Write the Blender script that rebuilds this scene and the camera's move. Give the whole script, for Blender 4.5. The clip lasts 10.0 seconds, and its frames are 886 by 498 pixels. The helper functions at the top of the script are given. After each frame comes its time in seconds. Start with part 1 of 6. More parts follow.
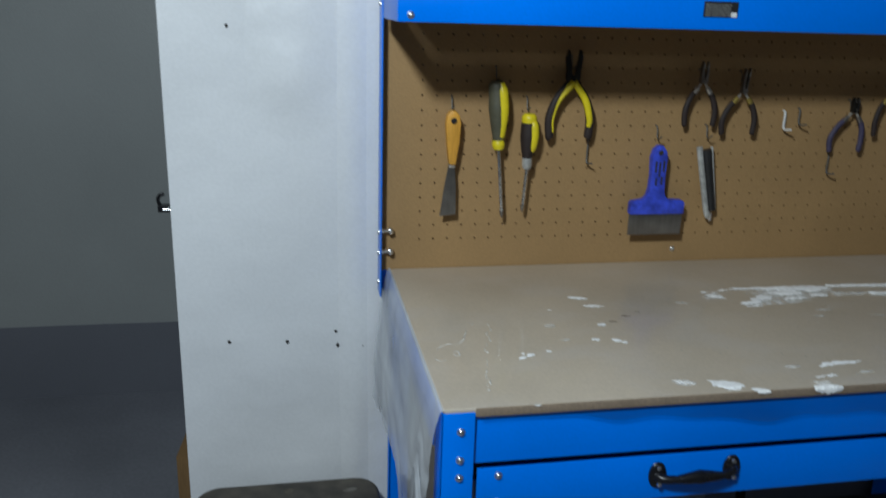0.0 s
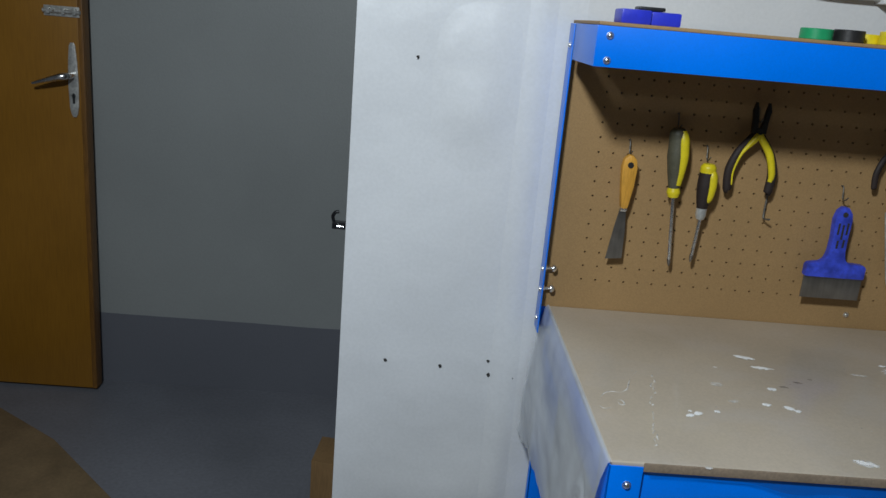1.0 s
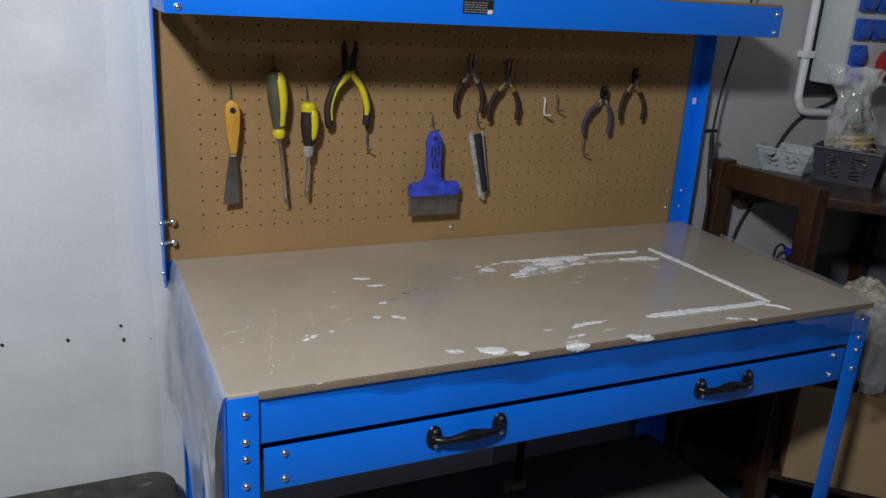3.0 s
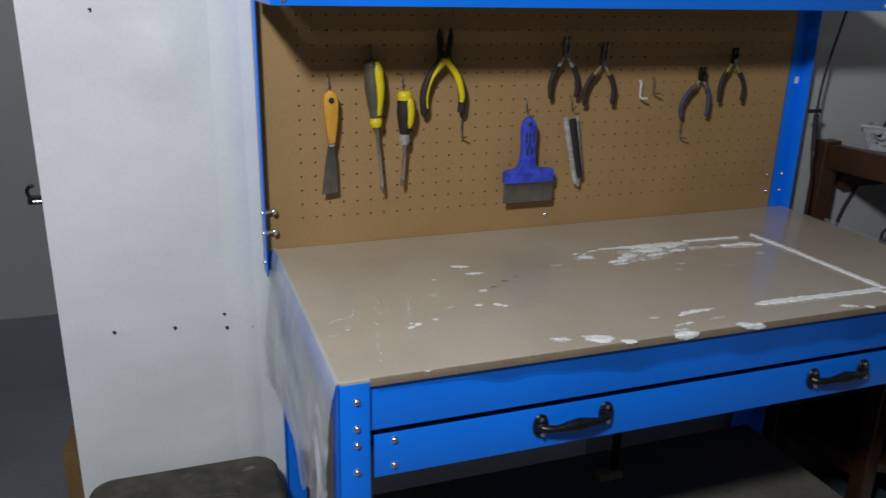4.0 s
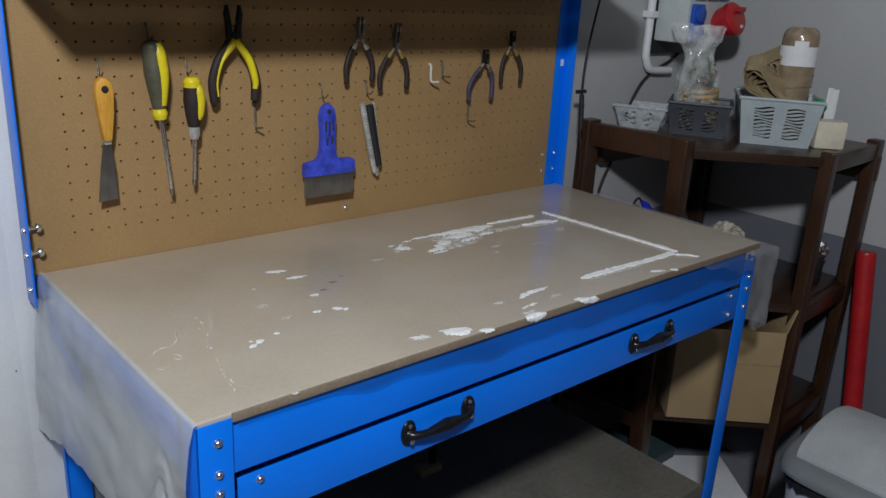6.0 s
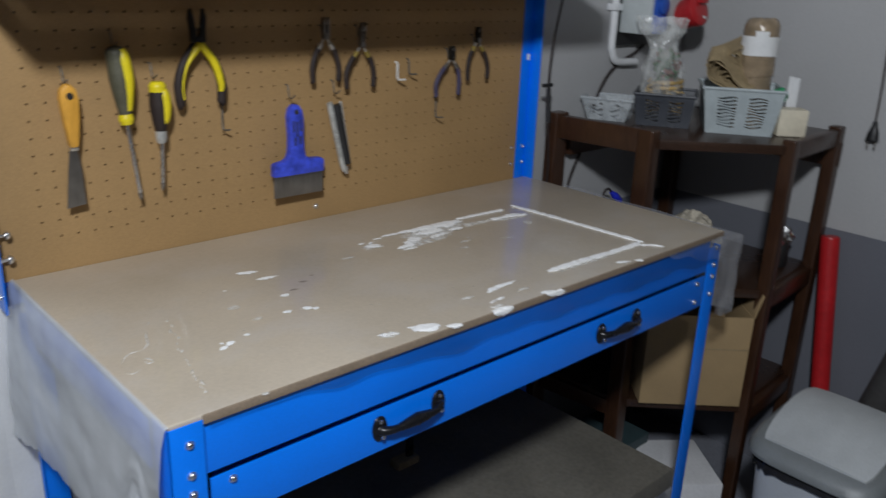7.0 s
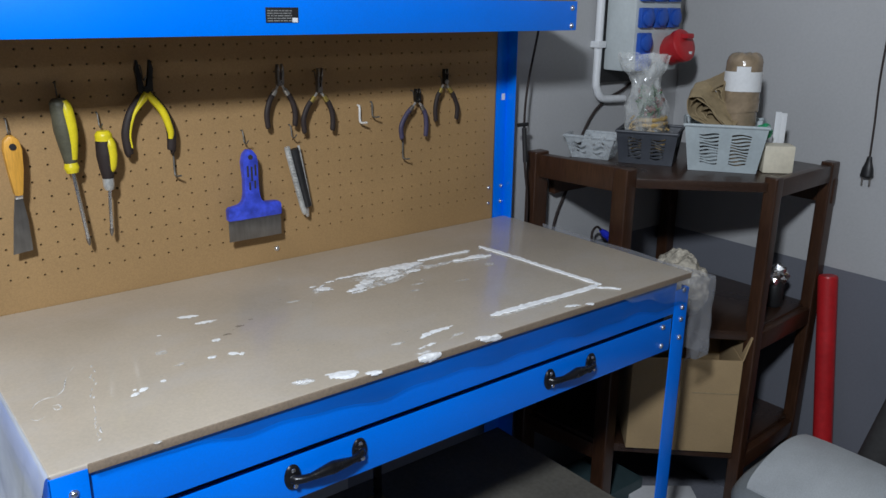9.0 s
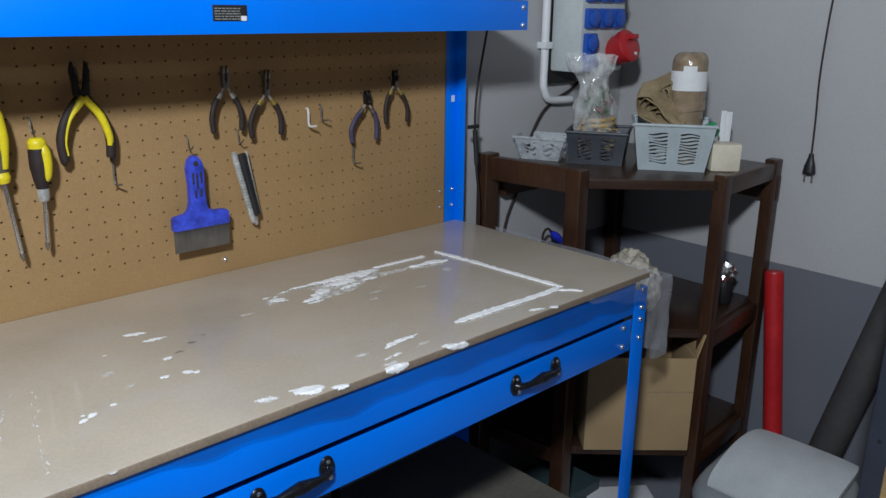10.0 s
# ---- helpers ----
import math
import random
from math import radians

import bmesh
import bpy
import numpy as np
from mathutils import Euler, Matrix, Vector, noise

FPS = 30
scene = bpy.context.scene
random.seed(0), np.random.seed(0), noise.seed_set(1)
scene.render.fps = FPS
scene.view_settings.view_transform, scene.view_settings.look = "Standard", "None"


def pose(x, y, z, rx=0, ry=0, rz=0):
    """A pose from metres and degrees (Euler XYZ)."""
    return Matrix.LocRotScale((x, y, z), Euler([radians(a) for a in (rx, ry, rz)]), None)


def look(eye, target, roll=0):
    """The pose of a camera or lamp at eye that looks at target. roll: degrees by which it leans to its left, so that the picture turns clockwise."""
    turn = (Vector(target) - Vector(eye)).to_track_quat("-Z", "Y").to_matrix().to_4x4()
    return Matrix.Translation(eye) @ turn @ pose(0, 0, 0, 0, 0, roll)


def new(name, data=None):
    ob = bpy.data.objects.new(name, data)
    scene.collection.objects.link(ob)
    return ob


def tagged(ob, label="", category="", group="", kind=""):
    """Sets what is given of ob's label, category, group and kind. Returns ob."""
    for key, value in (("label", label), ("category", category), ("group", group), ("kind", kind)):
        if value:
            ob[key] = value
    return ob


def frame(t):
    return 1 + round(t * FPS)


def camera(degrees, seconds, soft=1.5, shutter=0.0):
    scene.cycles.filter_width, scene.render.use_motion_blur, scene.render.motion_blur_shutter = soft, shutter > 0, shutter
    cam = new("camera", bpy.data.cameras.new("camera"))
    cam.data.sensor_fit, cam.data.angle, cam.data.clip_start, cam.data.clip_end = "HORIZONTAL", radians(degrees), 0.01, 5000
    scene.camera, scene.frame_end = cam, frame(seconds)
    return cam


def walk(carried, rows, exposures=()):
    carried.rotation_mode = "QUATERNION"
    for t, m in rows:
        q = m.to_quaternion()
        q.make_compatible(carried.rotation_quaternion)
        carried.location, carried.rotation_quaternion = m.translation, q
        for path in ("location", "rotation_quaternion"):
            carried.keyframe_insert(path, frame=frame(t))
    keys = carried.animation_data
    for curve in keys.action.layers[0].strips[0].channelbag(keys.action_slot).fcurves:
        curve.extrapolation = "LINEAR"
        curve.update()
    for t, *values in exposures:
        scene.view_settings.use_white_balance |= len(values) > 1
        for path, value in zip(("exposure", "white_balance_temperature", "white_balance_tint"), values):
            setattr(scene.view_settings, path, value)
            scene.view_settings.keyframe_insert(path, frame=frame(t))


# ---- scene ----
cam = camera(57.6, 10.0, shutter=0.4)
PATH = [
    (0, (-0.1526, -1.3439, 1.3093), (0.2104, 0.5320, 0.7182), 1.85),
    (0.2, (-0.1640, -1.3386, 1.3140), (0.1755, 0.5606, 0.7868), 2.56),
    (0.5, (-0.1606, -1.3268, 1.3290), (0.1127, 0.5901, 0.8282), 4.85),
    (0.7, (-0.1997, -1.3302, 1.3257), (0.0017, 0.5904, 0.8056), 5.65),
    (1, (-0.2300, -1.3421, 1.3280), (-0.1621, 0.5784, 0.7740), 4.94),
    (1.3, (-0.2225, -1.3391, 1.3234), (-0.0261, 0.5752, 0.7784), 5.03),
    (1.5, (-0.2069, -1.3400, 1.3235), (0.2022, 0.5354, 0.7617), 5.50),
    (1.7, (-0.1929, -1.3490, 1.3261), (0.3948, 0.4692, 0.7354), 5.45),
    (2, (-0.1623, -1.3663, 1.3326), (0.5750, 0.3834, 0.7040), 4.61),
    (2.2, (-0.1481, -1.3864, 1.3474), (0.6729, 0.3207, 0.7057), 4.32),
    (3.3, (-0.1221, -1.4139, 1.3343), (0.6515, 0.3219, 0.7110), 2.58),
    (3.5, (-0.1216, -1.4216, 1.3406), (0.5850, 0.3357, 0.6982), 2.29),
    (4, (-0.1670, -1.3816, 1.3303), (0.4744, 0.3963, 0.6763), 1.43),
    (4.5, (-0.2482, -1.2366, 1.2937), (0.5933, 0.4273, 0.5704), 3.50),
    (5, (-0.2791, -1.1926, 1.2930), (0.7438, 0.3667, 0.5704), 0.58),
    (5.5, (-0.2720, -1.2078, 1.2921), (0.9275, 0.2517, 0.6355), 0.80),
    (6.8, (-0.2953, -1.2086, 1.2985), (0.9839, 0.1873, 0.6543), 4.40),
    (7, (-0.2760, -1.2323, 1.3090), (1.0155, 0.1457, 0.6510), 2.27),
    (7.2, (-0.2435, -1.2648, 1.3075), (1.0803, 0.0879, 0.6614), 0.14),
    (7.5, (-0.1771, -1.3175, 1.2975), (1.1793, 0.0121, 0.6711), -1.77),
    (8, (-0.1203, -1.3940, 1.3025), (1.1588, 0.0122, 0.6810), 0.01),
    (8.5, (-0.1087, -1.3793, 1.3150), (1.1362, 0.0631, 0.7069), 2.92),
    (9, (-0.1236, -1.3452, 1.3310), (1.0693, 0.1485, 0.7428), 0.75),
    (9.5, (-0.1127, -1.3188, 1.3226), (1.1736, 0.0955, 0.7352), -0.22),
    (10, (-0.1328, -1.2855, 1.3184), (1.1896, 0.1011, 0.7453), 0.71),
]
walk(cam, [(t, look(eye, target, roll)) for t, eye, target, roll in PATH],
     exposures=[(0.0, 0.30, 5980, 3), (0.5, 0.18, 6080, 4.5), (1.0, 0.27, 6200, 6.5), (2.0, 0.20, 6440, 11), (3.5, 0.40, 6480, 10.5), (4.5, 0.30, 6520, 11),
                (5.5, 0.46, 6360, 11), (7.0, 0.62, 6330, 11), (8.0, 0.86, 6180, 11), (10.0, 0.90, 6080, 10)])

# ---------------------------------------------------------------- light
world = bpy.data.worlds.new("world")
scene.world = world
world.use_nodes = True
world.node_tree.nodes["Background"].inputs[0].default_value = (0.75, 0.85, 1.0, 1)
world.node_tree.nodes["Background"].inputs[1].default_value = 0.004

lamp = bpy.data.lights.new("ceiling_bulb", "POINT")
lamp.energy, lamp.shadow_soft_size, lamp.color = 72.0, 0.075, (0.93, 0.97, 1.0)
new("ceiling_bulb", lamp).location = (-0.515, -1.42, 2.002)


# ---------------------------------------------------------------- materials
def shade(name, base, rough=0.6, metal=0.0, grain=40.0, vary=0.12, patch=4.0, patchy=0.10, bump=0.15, depth=0.002,
          stretch=(1, 1, 1), coat=0.0, coat_rough=0.1, random_tone=0.0):
    """A painted, printed or raw surface with fine grain, wide patches and a little relief."""
    m = bpy.data.materials.new(name)
    m.use_nodes = True
    t = m.node_tree
    n, link = t.nodes, t.links.new
    b = n["Principled BSDF"]
    co = n.new("ShaderNodeTexCoord")
    mp = n.new("ShaderNodeMapping")
    mp.inputs["Scale"].default_value = stretch
    link(co.outputs["Object"], mp.inputs["Vector"])
    fine, wide = n.new("ShaderNodeTexNoise"), n.new("ShaderNodeTexNoise")
    fine.inputs["Scale"].default_value, fine.inputs["Detail"].default_value = grain, 6
    wide.inputs["Scale"].default_value, wide.inputs["Detail"].default_value = patch, 4
    link(mp.outputs[0], fine.inputs["Vector"])
    link(co.outputs["Object"], wide.inputs["Vector"])
    r1, r2 = n.new("ShaderNodeMapRange"), n.new("ShaderNodeMapRange")
    for r, f, v in ((r1, fine, vary), (r2, wide, patchy)):
        r.inputs["From Min"].default_value, r.inputs["From Max"].default_value = 0.3, 0.7
        r.inputs["To Min"].default_value, r.inputs["To Max"].default_value = 1 - v, 1 + v
        link(f.outputs[0], r.inputs["Value"])
    mul = n.new("ShaderNodeMath")
    mul.operation = "MULTIPLY"
    link(r1.outputs[0], mul.inputs[0])
    link(r2.outputs[0], mul.inputs[1])
    last = mul
    if random_tone:
        info, rr, m2 = n.new("ShaderNodeObjectInfo"), n.new("ShaderNodeMapRange"), n.new("ShaderNodeMath")
        rr.inputs["To Min"].default_value, rr.inputs["To Max"].default_value = 1 - random_tone, 1 + random_tone
        link(info.outputs["Random"], rr.inputs["Value"])
        m2.operation = "MULTIPLY"
        link(mul.outputs[0], m2.inputs[0])
        link(rr.outputs[0], m2.inputs[1])
        last = m2
    mix = n.new("ShaderNodeVectorMath")
    mix.operation = "SCALE"
    mix.inputs[0].default_value = base
    link(last.outputs[0], mix.inputs["Scale"])
    link(mix.outputs[0], b.inputs["Base Color"])
    rv = n.new("ShaderNodeMapRange")
    rv.inputs["To Min"].default_value, rv.inputs["To Max"].default_value = max(0.03, rough * 0.8), min(1, rough * 1.2)
    link(wide.outputs[0], rv.inputs["Value"])
    link(rv.outputs[0], b.inputs["Roughness"])
    b.inputs["Metallic"].default_value = metal
    b.inputs["Coat Weight"].default_value, b.inputs["Coat Roughness"].default_value = coat, coat_rough
    bp = n.new("ShaderNodeBump")
    bp.inputs["Strength"].default_value, bp.inputs["Distance"].default_value = bump, depth
    link(fine.outputs[0], bp.inputs["Height"])
    link(bp.outputs[0], b.inputs["Normal"])
    return m


def two_tone_wall(name, upper, lower, height, rough_up=0.45, bump=0.25):
    """Wall paint in two colours that meet at a height, with roller texture and scuffs."""
    m = shade(name, upper, rough_up, 0, 160, 0.03, 2.2, 0.06, bump, 0.0015)
    t = m.node_tree
    n, link = t.nodes, t.links.new
    b = n["Principled BSDF"]
    co = n.new("ShaderNodeTexCoord")
    sep = n.new("ShaderNodeSeparateXYZ")
    link(co.outputs["Object"], sep.inputs[0])
    wob = n.new("ShaderNodeTexNoise")
    wob.inputs["Scale"].default_value = 14
    add = n.new("ShaderNodeMath")
    add.operation = "MULTIPLY_ADD"
    link(wob.outputs[0], add.inputs[0])
    add.inputs[1].default_value = 0.008
    link(sep.outputs[2], add.inputs[2])
    step = n.new("ShaderNodeMath")
    step.operation = "GREATER_THAN"
    step.inputs[1].default_value = height + 0.004
    link(add.outputs[0], step.inputs[0])
    old = b.inputs["Base Color"].links[0].from_socket
    low = n.new("ShaderNodeMix")
    low.data_type = "RGBA"
    sc = n.new("ShaderNodeVectorMath")
    sc.operation = "SCALE"
    sc.inputs[0].default_value = lower
    link(old.node.inputs["Scale"].links[0].from_socket, sc.inputs["Scale"])
    link(step.outputs[0], low.inputs["Factor"])
    link(sc.outputs[0], low.inputs[6])
    link(old, low.inputs[7])
    link(low.outputs[2], b.inputs["Base Color"])
    return m


def clear_film(name, tint=(0.85, 0.88, 0.92), least=0.15, most=0.6, rough=0.25, size=13, crumple=0.0, crumple_size=30, stretch=(1.0, 1.3, 1.0), clearer_top=None):
    """Thin plastic sheet: partly see-through, milky where it creases."""
    m = bpy.data.materials.new(name)
    m.use_nodes = True
    t = m.node_tree
    n, link = t.nodes, t.links.new
    b = n["Principled BSDF"]
    b.inputs["Base Color"].default_value = (*tint, 1)
    b.inputs["Roughness"].default_value = rough
    clear, mix = n.new("ShaderNodeBsdfTransparent"), n.new("ShaderNodeMixShader")
    co, tex, rng = n.new("ShaderNodeTexCoord"), n.new("ShaderNodeTexNoise"), n.new("ShaderNodeMapRange")
    mp = n.new("ShaderNodeMapping")
    mp.inputs["Scale"].default_value = stretch
    link(co.outputs["Object"], mp.inputs["Vector"])
    link(mp.outputs[0], tex.inputs["Vector"])
    tex.inputs["Scale"].default_value, tex.inputs["Detail"].default_value = size, 5
    rng.inputs["From Min"].default_value, rng.inputs["From Max"].default_value = 0.35, 0.7
    rng.inputs["To Min"].default_value, rng.inputs["To Max"].default_value = least, most
    link(tex.outputs[0], rng.inputs["Value"])
    cover_part = rng.outputs[0]
    if clearer_top:
        sep, grade, mul = n.new("ShaderNodeSeparateXYZ"), n.new("ShaderNodeMapRange"), n.new("ShaderNodeMath")
        link(co.outputs["Object"], sep.inputs[0])
        link(sep.outputs[2], grade.inputs["Value"])
        grade.inputs["From Min"].default_value, grade.inputs["From Max"].default_value = clearer_top[0], clearer_top[1]
        grade.inputs["To Min"].default_value, grade.inputs["To Max"].default_value = 1.0, clearer_top[2]
        mul.operation = "MULTIPLY"
        link(cover_part, mul.inputs[0])
        link(grade.outputs[0], mul.inputs[1])
        cover_part = mul.outputs[0]
    link(cover_part, mix.inputs[0])
    link(clear.outputs[0], mix.inputs[1])
    link(b.outputs[0], mix.inputs[2])
    link(mix.outputs[0], n["Material Output"].inputs["Surface"])
    if crumple:
        fold, bp = n.new("ShaderNodeTexNoise"), n.new("ShaderNodeBump")
        fold.noise_type = "RIDGED_MULTIFRACTAL"
        fold.inputs["Scale"].default_value, fold.inputs["Detail"].default_value = crumple_size, 3
        fold.inputs["Distortion"].default_value = 0.6
        link(co.outputs["Object"], fold.inputs["Vector"])
        bp.inputs["Strength"].default_value, bp.inputs["Distance"].default_value = crumple, 0.006
        link(fold.outputs[0], bp.inputs["Height"])
        link(bp.outputs[0], b.inputs["Normal"])
    return m


WHITE_WALL = two_tone_wall("white_wall_paint", (0.735, 0.75, 0.768), (0.735, 0.75, 0.768), -1.0, 0.32, bump=0.10)
_t = WHITE_WALL.node_tree
_w, _b, _c = _t.nodes.new("ShaderNodeTexNoise"), _t.nodes.new("ShaderNodeBump"), _t.nodes.new("ShaderNodeTexCoord")
_w.inputs["Scale"].default_value, _w.inputs["Detail"].default_value = 5.0, 3
_b.inputs["Strength"].default_value, _b.inputs["Distance"].default_value = 0.5, 0.020
_t.links.new(_c.outputs["Object"], _w.inputs["Vector"])
_t.links.new(_w.outputs[0], _b.inputs["Height"])
_p = _t.nodes["Principled BSDF"]
_p.inputs["Coat Weight"].default_value, _p.inputs["Coat Roughness"].default_value = 0.6, 0.24
_t.links.new(_b.outputs[0], _p.inputs["Coat Normal"])
_t.links.new(_b.outputs[0], [k for k in _t.nodes if k.bl_idname == "ShaderNodeBump" and k is not _b][0].inputs["Normal"])
ROOM_WALL = two_tone_wall("grey_white_wall_paint", (0.435, 0.435, 0.437), (0.150, 0.157, 0.182), 0.724, 0.5)
# Lower band is paler than the corner wall's, imitating bounced light under the bench.
BENCH_WALL = two_tone_wall("bench_wall_paint", (0.66, 0.67, 0.68), (0.34, 0.345, 0.36), 0.724, 0.5)
HALL_WALL = two_tone_wall("hall_wall_paint", (0.315, 0.333, 0.33), (0.155, 0.163, 0.19), 0.256, 0.5)
# Walls out of view, coloured very dark to cut the bounced light.
UNSEEN_WALL = two_tone_wall("low_bounce_wall", (0.055, 0.057, 0.060), (0.045, 0.048, 0.052), 0.72, 0.7)
FLOOR_PAINT = shade("grey_floor_paint", (0.21, 0.218, 0.25), 0.45, 0, 90, 0.10, 2.5, 0.18, 0.2)
# The ceiling is never in view; near-black here to hold down bounce.
UNSEEN_CEILING = shade("low_bounce_ceiling", (0.05, 0.05, 0.05), 0.9, 0, 60, 0.03, 2, 0.05)
BLUE = shade("blue_powder_coat", (0.003, 0.19, 0.90), 0.33, 0, 350, 0.04, 5, 0.06, 0.10, 0.0006)
HARDBOARD = shade("brown_hardboard", (0.338, 0.208, 0.086), 0.7, 0, 420, 0.10, 5, 0.08, 0.2, 0.0006)
TOP_BOARD = shade("worktop_hardboard", (0.485, 0.418, 0.330), 0.42, 0, 260, 0.06, 4.5, 0.10, 0.03, 0.0005, coat=0.5, coat_rough=0.16)
_t = TOP_BOARD.node_tree
_w, _b = _t.nodes.new("ShaderNodeTexNoise"), _t.nodes.new("ShaderNodeBump")
_w.inputs["Scale"].default_value, _w.inputs["Detail"].default_value = 22, 3
_b.inputs["Strength"].default_value, _b.inputs["Distance"].default_value = 0.24, 0.002
# pale wiped dust and scuffs on the film
_d, _m, _r, _x = (_t.nodes.new("ShaderNode" + k) for k in ("TexNoise", "Mapping", "MapRange", "Mix"))
_m.inputs["Scale"].default_value, _m.inputs["Rotation"].default_value = (3.0, 4.6, 1.0), (0, 0, 0.25)
_d.inputs["Scale"].default_value, _d.inputs["Detail"].default_value, _d.inputs["Roughness"].default_value = 2.2, 9, 0.68
_r.inputs["From Min"].default_value, _r.inputs["From Max"].default_value = 0.48, 0.78
_r.inputs["To Min"].default_value, _r.inputs["To Max"].default_value = 0.0, 0.50
_x.data_type = "RGBA"
_x.inputs[7].default_value = (0.52, 0.495, 0.475, 1)
_p = _t.nodes["Principled BSDF"]
_t.links.new(_p.inputs["Base Color"].links[0].from_socket, _x.inputs[6])
_t.links.new(_d.outputs[0], _r.inputs["Value"])
_t.links.new(_r.outputs[0], _x.inputs["Factor"])
_t.links.new(_x.outputs[2], _p.inputs["Base Color"])
_q = _t.nodes.new("ShaderNodeMapRange")
_q.inputs["From Min"].default_value, _q.inputs["From Max"].default_value = 0.4, 0.7
_q.inputs["To Min"].default_value, _q.inputs["To Max"].default_value = 0.08, 0.24
_t.links.new(_d.outputs[0], _q.inputs["Value"])
_t.links.new(_q.outputs[0], _p.inputs["Coat Roughness"])
_c = _t.nodes.new("ShaderNodeTexCoord")
_t.links.new(_c.outputs["Object"], _w.inputs["Vector"])
_t.links.new(_c.outputs["Object"], _m.inputs["Vector"])
_t.links.new(_m.outputs[0], _d.inputs["Vector"])
_t.links.new(_w.outputs[0], _b.inputs["Height"])
_t.links.new(_b.outputs[0], _t.nodes["Principled BSDF"].inputs["Coat Normal"])
BOARD_EDGE = shade("board_edge", (0.235, 0.178, 0.125), 0.8, 0, 300, 0.15, 20, 0.1)
STEEL = shade("zinc_steel", (0.85, 0.85, 0.85), 0.27, 1, 200, 0.05, 30, 0.08, 0.05)
BLADE = shade("brushed_blade", (0.33, 0.32, 0.31), 0.34, 1, 160, 0.10, 30, 0.15, 0.2, stretch=(1, 1, 0.1))
DULL_STEEL = shade("dull_tool_steel", (0.26, 0.24, 0.22), 0.4, 0.9, 200, 0.12, 40, 0.15)
DARK_STEEL = shade("dark_tool_steel", (0.035, 0.033, 0.030), 0.4, 0.8, 200, 0.12, 40, 0.15)
BLACK_IRON = shade("black_iron", (0.012, 0.012, 0.014), 0.28, 0.3, 150, 0.2, 40, 0.2)
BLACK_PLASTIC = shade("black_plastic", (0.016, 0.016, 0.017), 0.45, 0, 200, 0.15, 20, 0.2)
BLACK_RUBBER = shade("dark_grip_rubber", (0.022, 0.013, 0.011), 0.7, 0, 300, 0.15, 50, 0.2)
VIOLET_RUBBER = shade("worn_violet_grip", (0.050, 0.042, 0.085), 0.6, 0, 300, 0.15, 50, 0.3)
GREY_GRIP = shade("grey_green_grip", (0.085, 0.08, 0.05), 0.55, 0, 300, 0.15, 50, 0.2)
YELLOW = shade("yellow_plastic", (0.74, 0.60, 0.012), 0.4, 0, 200, 0.06, 40, 0.12)
BRASS = shade("dull_brass", (0.34, 0.25, 0.06), 0.4, 0.5, 200, 0.1, 40, 0.15)
HANDLE_WOOD = shade("yellow_lacquered_wood", (0.66, 0.33, 0.045), 0.4, 0, 90, 0.15, 30, 0.15, stretch=(6, 6, 0.6))
ROYAL_BLUE = shade("royal_blue_plastic", (0.022, 0.035, 0.56), 0.38, 0, 200, 0.06, 40, 0.12)
ALU = shade("cast_aluminium", (0.60, 0.60, 0.57), 0.36, 0.5, 160, 0.15, 40, 0.2)
TOOL_BRIGHT = shade("bright_tool_steel", (0.52, 0.49, 0.44), 0.3, 0.6, 200, 0.10, 40, 0.15)
FILLER = shade("dried_white_filler", (0.95, 0.95, 0.94), 0.6, 0, 220, 0.03, 30, 0.05, 0.5, 0.002, coat=0.3, coat_rough=0.3)
FILLER_THIN = clear_film("thin_filler_smear", (0.86, 0.85, 0.82), 0.05, 0.85, 0.7, 95)
FILM = clear_film("clear_plastic_sheet", (0.64, 0.67, 0.71), 0.62, 0.93, 0.20, 9, 0.6, 11, (1.0, 0.6, 1.7), (-0.10, -0.005, 0.74))
FILM_GREY = clear_film("dusty_plastic_sheet", (0.32, 0.32, 0.33), 0.30, 0.66, 0.25, 7, 0.5, 14)
BAG_FILM = clear_film("clear_bag_film", (0.84, 0.86, 0.84), 0.10, 0.48, 0.12, 38, 0.8, 24)
CLEAR_BOX = clear_film("clear_box_plastic", (0.72, 0.76, 0.80), 0.12, 0.32, 0.15)
DARK_WOOD = shade("dark_stained_wood", (0.044, 0.0195, 0.010), 0.30, 0, 60, 0.30, 6, 0.20, 0.25, 0.001, stretch=(5, 5, 0.5))
DARK_WOOD_DECK = shade("dark_stained_deck", (0.034, 0.017, 0.010), 0.28, 0, 50, 0.30, 6, 0.25, 0.2, 0.001, stretch=(0.6, 6, 6))
DOOR_WOOD = shade("orange_brown_veneer", (0.285, 0.130, 0.011), 0.38, 0, 40, 0.10, 3, 0.10, 0.1, 0.0008, stretch=(7, 7, 0.4))
DOOR_EDGE = shade("dark_door_edge", (0.19, 0.085, 0.014), 0.5, 0, 60, 0.2, 5, 0.15, stretch=(4, 4, 0.5))
CARDBOARD = shade("brown_cardboard", (0.38, 0.265, 0.135), 0.85, 0, 140, 0.06, 8, 0.10, 0.3, 0.0015, stretch=(1, 1, 6))
KRAFT = shade("kraft_paper", (0.31, 0.235, 0.130), 0.8, 0, 120, 0.10, 20, 0.2, 0.4, 0.002)
PACK_TAPE = shade("brown_packing_tape", (0.27, 0.205, 0.135), 0.14, 0, 60, 0.15, 25, 0.25, 0.5, 0.003)
WHITE_PAPER = shade("white_paper", (0.75, 0.76, 0.76), 0.75, 0, 120, 0.04, 20, 0.06)
WHITE_PLASTIC = shade("white_plastic", (0.74, 0.75, 0.76), 0.35, 0, 120, 0.03, 10, 0.06)
IVORY = shade("ivory_plastic", (0.70, 0.64, 0.50), 0.5, 0, 120, 0.05, 20, 0.08)
